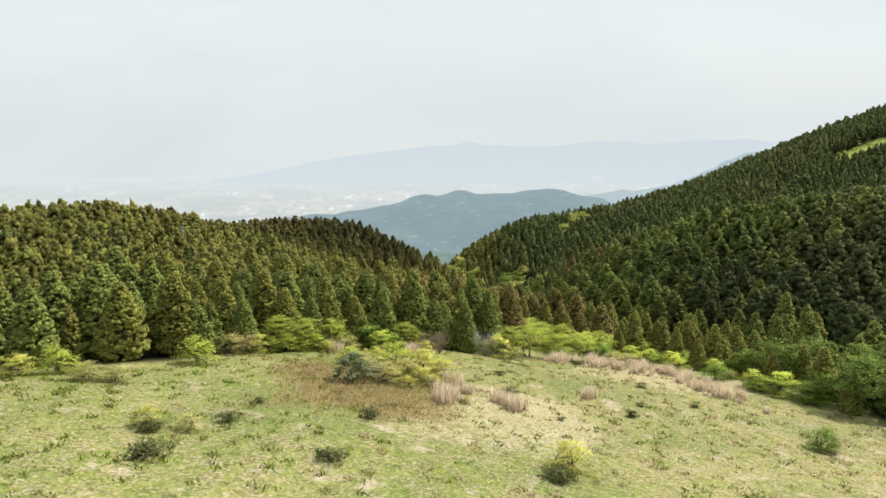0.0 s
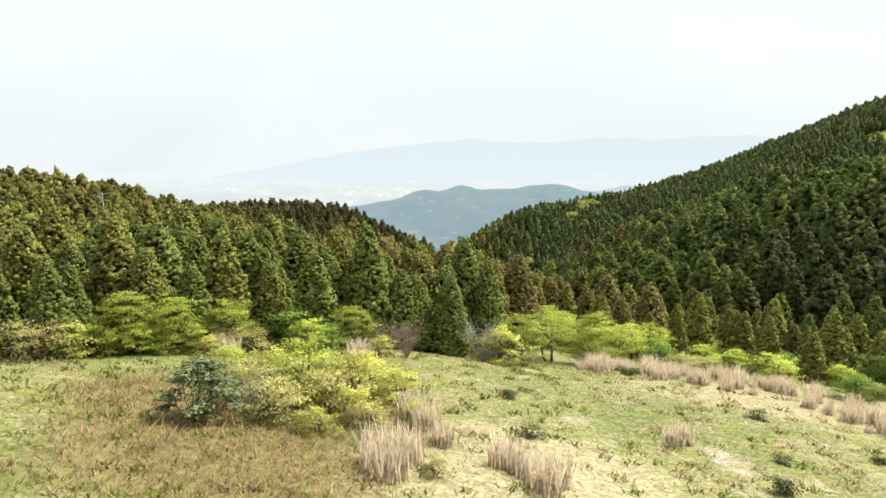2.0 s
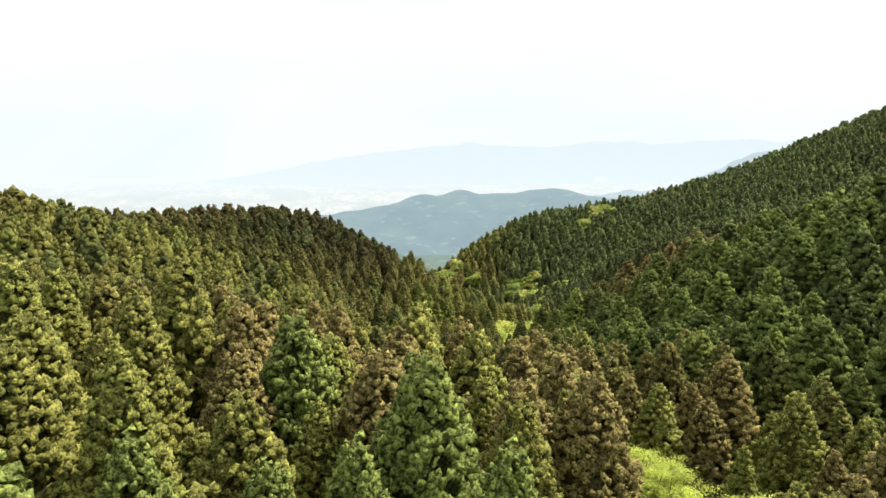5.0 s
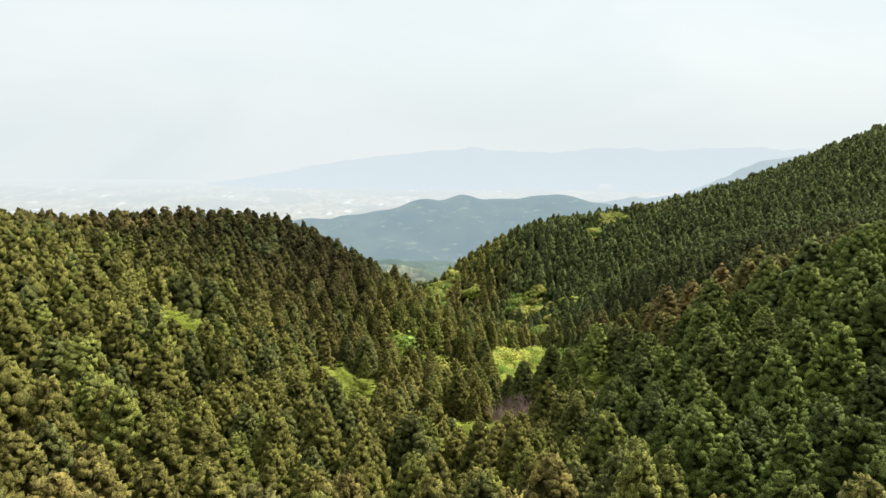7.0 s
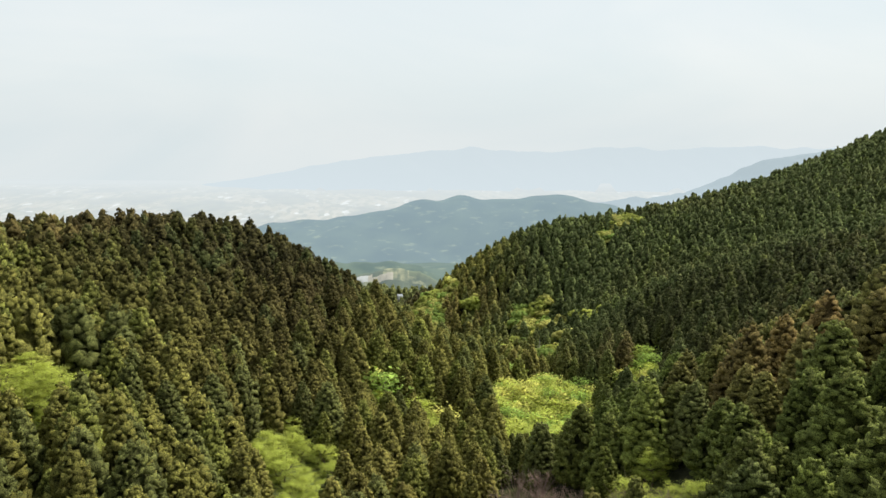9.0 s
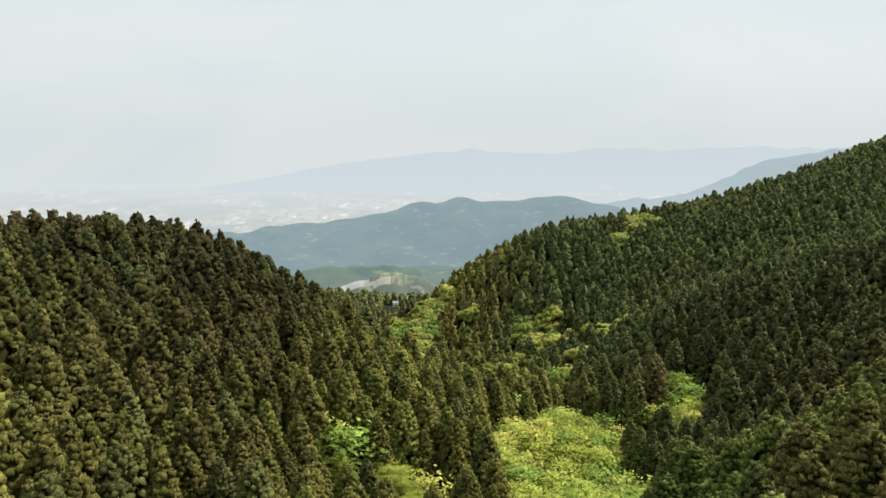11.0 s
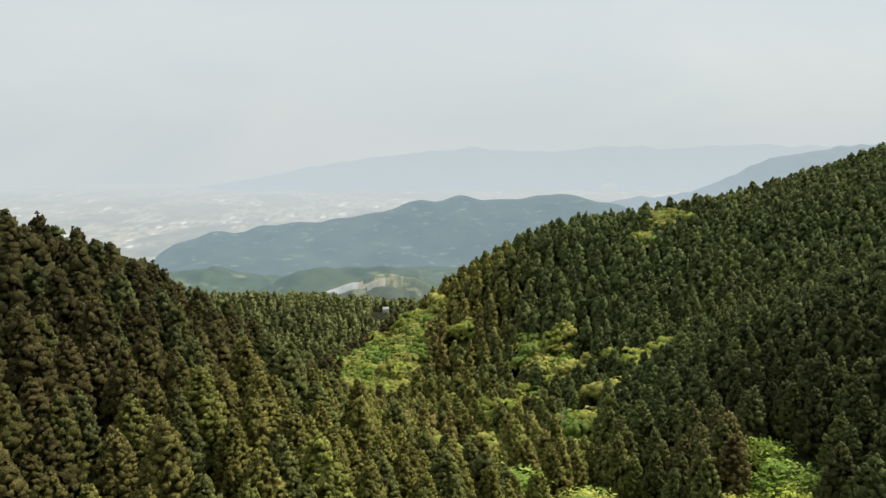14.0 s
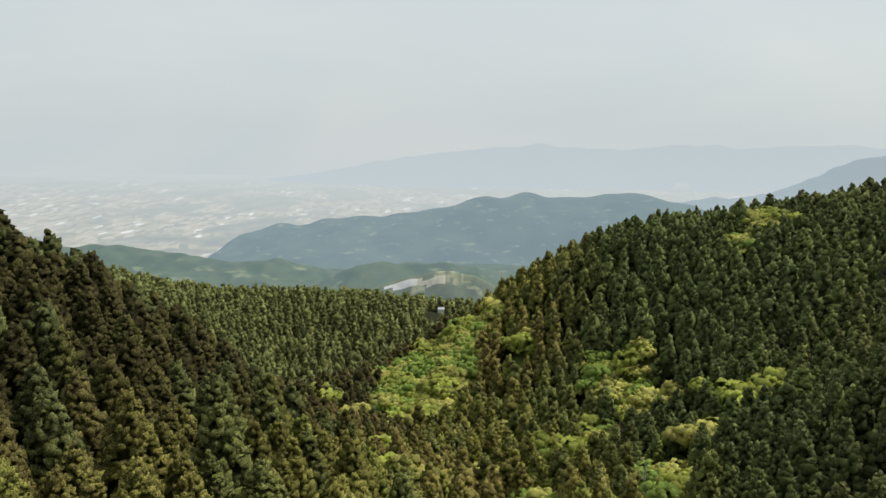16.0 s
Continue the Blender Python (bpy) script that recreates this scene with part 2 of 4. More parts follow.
def ground_material():
    m, n, l, b = material("meadow_and_forest_floor")
    at = n.new("ShaderNodeAttribute")
    at.attribute_name = "cover"
    sep = n.new("ShaderNodeSeparateColor")
    l.new(at.outputs["Color"], sep.inputs[0])
    fine, mid, broad = noise_at(n, l, 2.6, 8), noise_at(n, l, 0.45, 6), noise_at(n, l, 0.07, 4)
    green = ramp(n, l, noise_at(n, l, 1.3, 8), (0.32, (0.10, 0.142, 0.028)), (0.5, (0.195, 0.242, 0.052)), (0.68, (0.285, 0.3, 0.088)))
    straw = ramp(n, l, noise_at(n, l, 3.4, 9), (0.34, (0.14, 0.107, 0.06)), (0.5, (0.285, 0.24, 0.148)), (0.66, (0.47, 0.40, 0.29)))
    bare = ramp(n, l, mid, (0.35, (0, 0, 0)), (0.62, (1, 1, 1)))
    grass = blend(n, l, blend(n, l, 0.55, bare, ramp(n, l, fine, (0.42, (0, 0, 0)), (0.6, (1, 1, 1)))), green, straw)
    grass = blend(n, l, 1.0, grass, ramp(n, l, broad, (0.35, (0.74, 0.83, 0.66)), (0.65, (1.18, 1.12, 1.06))), "MULTIPLY")
    worn = n.new("ShaderNodeMath")
    worn.operation = "MULTIPLY"
    l.new(at.outputs["Alpha"], worn.inputs[0])
    l.new(noise_at(n, l, 0.8, 7), worn.inputs[1])
    dry = ramp(n, l, worn.outputs[0], (0.36, (0, 0, 0)), (0.6, (0.6, 0.6, 0.6)))
    stony = ramp(n, l, noise_at(n, l, 0.33, 7), (0.58, (0, 0, 0)), (0.72, (0.75, 0.75, 0.75)))
    grass = blend(n, l, stony, grass, ramp(n, l, fine, (0.35, (0.36, 0.29, 0.2)), (0.65, (0.60, 0.50, 0.40))))
    grass = blend(n, l, dry, grass, ramp(n, l, fine, (0.35, (0.34, 0.28, 0.16)), (0.65, (0.58, 0.5, 0.34))))
    heath = ramp(n, l, fine, (0.3, (0.13, 0.095, 0.04)), (0.7, (0.29, 0.225, 0.1)))
    # near-black floor: the dark gaps between crowns are partly in its colour
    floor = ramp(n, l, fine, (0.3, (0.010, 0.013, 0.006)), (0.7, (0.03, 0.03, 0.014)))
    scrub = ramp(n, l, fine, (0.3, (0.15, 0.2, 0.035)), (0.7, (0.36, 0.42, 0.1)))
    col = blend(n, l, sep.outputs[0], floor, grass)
    col = blend(n, l, sep.outputs[1], col, heath)
    col = blend(n, l, sep.outputs[2], col, scrub)
    l.new(col, b.inputs["Base Color"])
    b.inputs["Specular IOR Level"].default_value = 0.1
    b.inputs["Roughness"].default_value = 0.9
    bp = n.new("ShaderNodeBump")
    bp.inputs["Strength"].default_value, bp.inputs["Distance"].default_value = 0.6, 0.25
    l.new(fine, bp.inputs["Height"])
    l.new(bp.outputs[0], b.inputs["Normal"])
    return m


GROUND = ground_material()
# haze painted over the basin as emission, matched to the low sky
BASIN_HAZE_GLOW = (0.712, 0.774, 0.794)
BASIN = distance("hazy_basin", (0.03, 0.055, 0.05), (0.16, 0.17, 0.11), 0.012, BASIN_HAZE_GLOW, (0.48, 0.985), (2450, 4700), 1, 0.045)
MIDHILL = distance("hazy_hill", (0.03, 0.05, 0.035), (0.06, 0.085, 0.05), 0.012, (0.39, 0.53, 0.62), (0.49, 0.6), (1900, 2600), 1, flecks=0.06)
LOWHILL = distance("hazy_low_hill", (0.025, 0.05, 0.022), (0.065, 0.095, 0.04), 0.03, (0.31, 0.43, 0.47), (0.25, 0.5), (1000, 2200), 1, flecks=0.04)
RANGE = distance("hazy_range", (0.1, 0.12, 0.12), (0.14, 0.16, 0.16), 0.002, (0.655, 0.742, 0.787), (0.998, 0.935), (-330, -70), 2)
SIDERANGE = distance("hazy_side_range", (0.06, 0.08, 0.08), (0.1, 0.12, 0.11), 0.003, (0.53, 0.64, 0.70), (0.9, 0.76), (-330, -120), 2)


# ---- building ----
def mesh_of(name, verts, faces, mat, colours=None, flat=True, normals=None):
    """A mesh of triangles or quads from arrays; colours: one leaf colour a vertex."""
    verts, faces = np.asarray(verts, np.float32), np.asarray(faces, np.int32)
    me = bpy.data.meshes.new(name)
    k = faces.shape[1]
    me.vertices.add(len(verts))
    me.vertices.foreach_set("co", verts.ravel())
    me.loops.add(faces.size)
    me.loops.foreach_set("vertex_index", faces.ravel())
    me.polygons.add(len(faces))
    me.polygons.foreach_set("loop_start", np.arange(0, faces.size, k, dtype=np.int32))
    me.polygons.foreach_set("use_smooth", np.full(len(faces), not flat))
    if colours is not None:
        at = me.attributes.new("leaf", "FLOAT_COLOR", "POINT")
        at.data.foreach_set("color", np.c_[colours, np.ones(len(colours))].astype(np.float32).ravel())
    if normals is not None:
        at = me.attributes.new("custom_normal", "FLOAT_VECTOR", "POINT")
        at.data.foreach_set("vector", np.asarray(normals, np.float32).ravel())
    me.materials.append(mat)
    me.update()
    return me


def part(name, me, parent, label=""):
    ob = new(name, me)
    ob.parent = parent
    return tagged(ob, label)


def tube(points, radii, sides=6):
    """Verts and quads of a limb through points."""
    points = np.asarray(points, float)
    v, f = [], []
    for i, (p, r) in enumerate(zip(points, radii)):
        d = points[min(i + 1, len(points) - 1)] - points[max(i - 1, 0)]
        d = d / np.linalg.norm(d)
        a = np.cross(d, (0.3, 0.9, 0.1))
        a /= np.linalg.norm(a)
        b = np.cross(d, a)
        for k in range(sides):
            w = 2 * math.pi * k / sides
            v.append(p + r * (math.cos(w) * a + math.sin(w) * b))
        if i:
            for k in range(sides):
                f.append(((i - 1) * sides + k, (i - 1) * sides + (k + 1) % sides, i * sides + (k + 1) % sides, i * sides + k))
    return np.array(v), np.array(f)


def joined(pieces):
    v, f, at = [], [], 0
    for a, b in pieces:
        v.append(a)
        f.append(np.asarray(b) + at)
        at += len(a)
    return np.vstack(v), np.vstack(f)


def grid_sheet(xs, ys):
    gx, gy = np.meshgrid(xs, ys)
    nx, ny = len(xs), len(ys)
    i = np.arange(nx * ny).reshape(ny, nx)
    return gx.ravel(), gy.ravel(), np.c_[i[:-1, :-1].ravel(), i[:-1, 1:].ravel(), i[1:, 1:].ravel(), i[1:, :-1].ravel()]


# glades: x, y, half width, half depth of open bright scrub in the forest
GLADES = [(38, 345, 13, 28), (33, 322, 8, 16), (45, 376, 9, 20), (-3, 269, 4, 18), (-10, 283, 4, 15), (14, 251, 5, 19), (20, 247, 4, 15), (24, 266, 5, 18), (12, 316, 3, 12), (-35, 273, 6, 11), (35, 252, 4, 12),
          (64, 367, 5, 11), (70, 380, 5, 11), (53, 438, 4, 10), (57, 493, 6, 10), (50, 513, 5, 12), (30, 428, 4, 16), (78, 466, 5, 9), (108, 562, 7.5, 11), (95.5, 549, 3.6, 8), (21.5, 149, 4, 6), (300, 528, 24, 14), (0, 550, 16, 36), (13, 575, 10, 18)]


# single broadleaf trees and small clumps in the valley's forest
SPOTS = [(-14, 474), (22, 500), (38, 472), (45, 484), (31, 550), (49, 511), (62, 487), (60, 513), (74, 472), (79, 465), (62, 455), (49, 427), (-36, 547), (-19, 519), (-28, 532), (-18, 498), (-48, 560), (-58, 590), (2, 322), (11, 318), (-31, 267), (8, 430), (-2, 452), (22, 462), (34, 392), (19, 405)]


def glade(x, y):
    g = np.zeros_like(x)
    for gx, gy in SPOTS:
        g = np.maximum(g, 1.25 - ((x - gx) / 4.5) ** 2 - ((y - gy + 3.5) / 7.5) ** 2)
    for gx, gy, a, b in GLADES:
        g = np.maximum(g, 1.25 - ((x - gx) / a) ** 2 - ((y - gy) / b) ** 2)
    return g + 0.25 * ripple(x, y, 4, 5) * np.clip(g * 5, 0, 1)


def build_ground():
    xs = np.r_[np.linspace(-4900, -300, 36)[:-1], np.linspace(-300, -90, 36)[:-1], np.linspace(-90, 90, 101)[:-1], np.linspace(90, 450, 41)[:-1], np.linspace(450, 4900, 36)]
    ys = np.r_[np.linspace(-900, -100, 14)[:-1], np.linspace(-100, 20, 31)[:-1], np.linspace(20, 140, 81)[:-1], np.linspace(140, 950, 110)[:-1], np.linspace(950, 4950, 90)]
    x, y, f = grid_sheet(xs, ys)
    z = height(x, y)
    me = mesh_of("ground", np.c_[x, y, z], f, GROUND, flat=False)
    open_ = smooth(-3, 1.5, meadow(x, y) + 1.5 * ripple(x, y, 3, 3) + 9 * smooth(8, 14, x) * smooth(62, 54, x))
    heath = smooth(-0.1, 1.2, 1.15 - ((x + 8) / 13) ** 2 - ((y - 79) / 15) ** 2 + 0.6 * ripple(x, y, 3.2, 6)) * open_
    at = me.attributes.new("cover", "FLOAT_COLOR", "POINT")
    # scrub is thinned west of x 90, so gaps between crowns stay dark
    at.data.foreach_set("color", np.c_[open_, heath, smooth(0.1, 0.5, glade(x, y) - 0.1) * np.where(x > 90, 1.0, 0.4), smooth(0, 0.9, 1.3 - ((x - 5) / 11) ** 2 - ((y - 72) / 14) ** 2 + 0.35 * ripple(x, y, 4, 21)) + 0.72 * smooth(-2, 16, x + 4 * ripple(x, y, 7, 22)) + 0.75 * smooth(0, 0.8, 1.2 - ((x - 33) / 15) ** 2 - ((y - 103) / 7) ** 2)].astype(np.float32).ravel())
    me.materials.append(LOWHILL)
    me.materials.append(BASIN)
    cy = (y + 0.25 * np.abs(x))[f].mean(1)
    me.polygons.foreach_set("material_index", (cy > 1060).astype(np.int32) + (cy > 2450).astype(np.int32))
    return tagged(new("ground", me), "sloping mountain meadow and forest floor falling to a hazy basin", "ground", kind="structure")


build_ground()


def ridge(name, y, crest, base, front, mat, label, seed, rough=1.0):
    """A long hill: crest as x, z along one line, falling to base before and behind."""
    cx, cz = np.array(crest, float).T
    xs, vs = np.linspace(cx[0], cx[-1], 160), np.linspace(-1, 1, 41)
    x, v, f = grid_sheet(xs, vs)
    top = np.interp(x, cx, cz)
    top = top + 0.05 * (top - base) * ripple(x, 0 * x, front * 0.11, seed) * rough
    ends = np.minimum(smooth(cx[0] - 1, cx[0] + 0.06 * (cx[-1] - cx[0]), x), smooth(cx[-1] + 1, cx[-1] - 0.06 * (cx[-1] - cx[0]), x))
    spur = 0.16 * ripple(x, v * front, front * 0.22, seed) + 0.07 * ripple(x, v * front, front * 0.07, seed + 3)
    z = base + (top - base) * np.clip(1 - np.abs(v) ** 1.25 * (1 + spur * 2), -0.2, 1) * (0.3 + 0.7 * ends)
    z += rough * front * 0.012 * (1 - np.abs(v)) * ripple(x, v * front, front * 0.03, seed + 5)
    return tagged(new(name, mesh_of(name, np.c_[x, y + v * front, z], f, mat, flat=False)), label, "hill", kind="structure")


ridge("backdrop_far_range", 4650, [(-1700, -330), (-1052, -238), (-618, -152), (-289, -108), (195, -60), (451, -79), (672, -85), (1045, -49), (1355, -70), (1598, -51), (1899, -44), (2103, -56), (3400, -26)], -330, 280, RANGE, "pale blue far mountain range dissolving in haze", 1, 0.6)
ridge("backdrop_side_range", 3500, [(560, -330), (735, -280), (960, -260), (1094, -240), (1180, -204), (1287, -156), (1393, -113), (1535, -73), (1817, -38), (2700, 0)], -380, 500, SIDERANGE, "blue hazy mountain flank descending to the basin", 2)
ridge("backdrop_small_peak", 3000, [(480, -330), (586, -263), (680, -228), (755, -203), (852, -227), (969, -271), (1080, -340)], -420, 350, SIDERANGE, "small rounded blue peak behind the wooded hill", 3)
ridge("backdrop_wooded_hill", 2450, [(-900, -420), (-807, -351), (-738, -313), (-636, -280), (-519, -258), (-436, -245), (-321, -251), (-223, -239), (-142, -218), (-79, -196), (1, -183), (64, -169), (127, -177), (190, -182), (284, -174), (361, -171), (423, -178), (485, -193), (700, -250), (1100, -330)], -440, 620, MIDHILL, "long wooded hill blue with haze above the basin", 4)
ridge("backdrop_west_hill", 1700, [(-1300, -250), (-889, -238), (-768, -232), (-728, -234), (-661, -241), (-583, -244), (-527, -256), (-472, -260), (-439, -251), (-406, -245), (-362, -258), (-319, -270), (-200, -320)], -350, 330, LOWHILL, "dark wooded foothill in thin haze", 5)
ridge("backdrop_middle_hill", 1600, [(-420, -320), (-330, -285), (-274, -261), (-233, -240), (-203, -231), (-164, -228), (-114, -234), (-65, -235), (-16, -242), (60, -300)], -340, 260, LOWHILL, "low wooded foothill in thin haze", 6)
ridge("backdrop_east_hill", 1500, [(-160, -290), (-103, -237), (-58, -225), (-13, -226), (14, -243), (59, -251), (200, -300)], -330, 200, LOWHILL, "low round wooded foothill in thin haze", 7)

# haze put into the quarry's materials as a weak glow
THIN_HAZE_GLOW = (0.42, 0.5, 0.52)
QUARRY = [distance("quarry_woods", (0.035, 0.06, 0.025), (0.10, 0.13, 0.05), 0.05, THIN_HAZE_GLOW, (0.27, 0.32), (1250, 1450), 1),
          distance("pale_terrace_grass", (0.07, 0.10, 0.04), (0.36, 0.35, 0.18), 0.1, THIN_HAZE_GLOW, (0.27, 0.32), (1250, 1450), 1),
          distance("bare_quarry_earth", (0.4, 0.34, 0.25), (0.62, 0.55, 0.43), 0.05, THIN_HAZE_GLOW, (0.27, 0.32), (1250, 1450), 1),
          distance("pale_concrete_bank", (0.5, 0.5, 0.48), (0.66, 0.66, 0.64), 0.05, THIN_HAZE_GLOW, (0.2, 0.22), (1250, 1450), 1)]


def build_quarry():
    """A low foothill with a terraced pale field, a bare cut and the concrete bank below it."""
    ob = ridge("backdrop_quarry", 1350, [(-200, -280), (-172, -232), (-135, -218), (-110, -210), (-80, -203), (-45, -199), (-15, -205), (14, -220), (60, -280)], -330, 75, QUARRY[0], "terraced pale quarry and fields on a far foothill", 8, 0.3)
    me = ob.data
    co = np.empty(len(me.vertices) * 3)
    me.vertices.foreach_get("co", co)
    co = co.reshape(-1, 3)
    up = (co[:, 0] > -105) & (co[:, 0] < 5)
    co[up, 2] = 0.7 * co[up, 2] + 0.3 * 4.0 * np.round(co[up, 2] / 4.0)
    me.vertices.foreach_set("co", co.ravel())
    for m in QUARRY[1:]:
        me.materials.append(m)
    c = np.array([p.center[:] for p in me.polygons])
    wave = 3 * ripple(c[:, 0], c[:, 2] * 3, 14, 5)
    top = np.interp(c[:, 0], (-190, -110, -80, -45, 14), (-234, -210, -203, -199, -220))
    kind = np.zeros(len(c), np.int32)
    x, z = c[:, 0], c[:, 2]
    mottled = ripple(x, z * 2, 9, 7) > -0.25
    kind[(x > -78) & (x < -6) & (z > top - 15 + 2 * wave) & mottled] = 1
    kind[(x > -104) & (x < -84) & (z < -216) & (z > -232 + wave)] = 1
    bank = np.abs((c[:, 1] - 1350) / 75 - np.interp(x, (-140, -96, -56), (-0.07, -0.11, -0.17))) < 0.045
    kind[bank & (x > -142) & (x <= -96)] = 3
    kind[bank & (x > -96) & (x < -56)] = 2
    me.polygons.foreach_set("material_index", kind)
    me.update()


build_quarry()


# ---- cedar forest ----
def tufts(rng, n, h, r, low, size):
    """Foliage of one conifer: n rounded, drooping tufts set round an ogive crown."""
    u = (np.arange(n) + rng.random(n)) / n
    t = 1 - (1 - u * 0.985) ** 0.66
    lean = rng.uniform(0, 2 * math.pi)
    ang = np.arange(n) * 2.39996 + rng.normal(0, 0.35, n)
    # boughs stand out in uneven whorls, with hollows between them
    whorl = 1 + 0.1 * np.sin(t * h * 2.6 + 1.5 * np.sin(ang * 2 + lean)) + 0.07 * np.sin(3 * ang + lean)
    rad = r * np.minimum(1, 0.74 + 1.9 * t) * np.clip(1 - t ** 1.5, 0.0, 1) ** 0.8 * whorl * rng.uniform(0.82, 1.1, n)
    z = h * (low + (1 - low) * t) + rng.normal(0, 0.012 * h, n)
    q = size * h * rng.uniform(0.7, 1.3, n) * (1.12 - 0.5 * t)
    out = np.c_[np.cos(ang), np.sin(ang), np.zeros(n)]
    up = np.array((0, 0, 1.0))
    axis = out * (0.85 - 0.35 * t)[:, None] + up * (0.45 + 0.6 * t)[:, None] + rng.normal(0, 0.22, (n, 3))
    axis /= np.linalg.norm(axis, axis=1)[:, None]
    side = np.cross(up, axis)
    side /= np.linalg.norm(side, axis=1)[:, None]
    fore = np.cross(axis, side)
    c = out * np.maximum(rad - 0.45 * q, 0)[:, None] + up * z[:, None]
    rings = ((0.0, 0.95, 1), (1.0, -0.1, 5))
    V, N, Y = [], [], []
    for wide, rise, k in rings:
        for i in range(k):
            w = 2 * math.pi * i / k + rng.normal(0, 0.3, n)
            s_ = wide * rng.uniform(0.55, 1.45, n)
            d = side * (np.cos(w) * s_)[:, None] + fore * (np.sin(w) * s_)[:, None] + axis * (rise + rng.normal(0, 0.2, n))[:, None]
            d = d - up * (0.22 * wide) + rng.normal(0, 0.06, (n, 3))
            V.append(c + d * (q * np.where(t > 0.9, 0.8, 1.0))[:, None])
            m = d + axis * 0.35 + out * 0.3 + up * 0.15
            N.append(m / np.linalg.norm(m, axis=1)[:, None])
            # lighter tip, darker rim: each tuft's shading is put into its colour
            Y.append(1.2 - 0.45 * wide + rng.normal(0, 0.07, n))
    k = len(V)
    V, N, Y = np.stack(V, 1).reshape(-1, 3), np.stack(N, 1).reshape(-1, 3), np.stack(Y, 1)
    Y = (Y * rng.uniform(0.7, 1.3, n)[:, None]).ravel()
    one = [(0, 1 + i, 1 + (i + 1) % 5) for i in range(5)]
    F = (np.arange(n)[:, None, None] * k + np.array(one)[None]).reshape(-1, 3)
    return V, F, Y, N


def body(rng, h, r, low, rings, sides, rough=1.0):
    """The leafy mass inside one crown: tiers round an ogive, knobbly all over."""
    t = np.repeat((np.arange(rings) + 0.15) / rings, sides) ** 0.92
    ang = np.tile(np.arange(sides), rings) * 2 * math.pi / sides + np.repeat(np.arange(rings), sides) * 0.5 * 2 * math.pi / sides + rng.normal(0, 0.12, rings * sides)
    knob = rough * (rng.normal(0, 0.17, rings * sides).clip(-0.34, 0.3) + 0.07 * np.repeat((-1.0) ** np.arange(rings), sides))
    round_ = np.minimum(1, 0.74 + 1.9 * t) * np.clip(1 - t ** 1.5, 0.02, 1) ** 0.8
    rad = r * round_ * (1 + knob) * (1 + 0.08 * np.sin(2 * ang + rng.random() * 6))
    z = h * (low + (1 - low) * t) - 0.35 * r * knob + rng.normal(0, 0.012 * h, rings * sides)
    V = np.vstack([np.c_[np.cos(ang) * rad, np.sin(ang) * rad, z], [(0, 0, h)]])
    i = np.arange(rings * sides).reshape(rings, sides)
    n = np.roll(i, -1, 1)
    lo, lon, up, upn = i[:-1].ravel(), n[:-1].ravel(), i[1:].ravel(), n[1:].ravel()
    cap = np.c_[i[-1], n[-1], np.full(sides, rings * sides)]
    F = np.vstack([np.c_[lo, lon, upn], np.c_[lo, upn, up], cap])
    # knobs lighter, hollows darker: painted shading that brings out the relief
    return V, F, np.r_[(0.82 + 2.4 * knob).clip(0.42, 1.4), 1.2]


OLIVE, DARK, RUSSET = np.array((0.157, 0.153, 0.039)), np.array((0.092, 0.114, 0.041)), np.array((0.25, 0.18, 0.07))
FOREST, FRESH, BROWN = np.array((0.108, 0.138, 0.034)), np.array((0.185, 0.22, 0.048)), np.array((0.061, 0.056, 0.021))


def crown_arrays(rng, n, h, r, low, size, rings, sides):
    """A whole crown, with how light each point is: fresh growth at the tips, painted shade at tuft rims and inside."""
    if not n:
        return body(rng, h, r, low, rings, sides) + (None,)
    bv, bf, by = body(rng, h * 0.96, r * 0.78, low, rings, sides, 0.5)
    V, F, growth_shade, N = tufts(rng, n, h, r, low, size)
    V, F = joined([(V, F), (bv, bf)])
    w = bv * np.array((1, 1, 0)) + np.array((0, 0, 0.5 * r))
    # core at half lightness: the shade inside the crown, put into its colour
    return V, F, np.r_[growth_shade, by * 0.5], np.vstack([N, w / np.linalg.norm(w, axis=1)[:, None]])


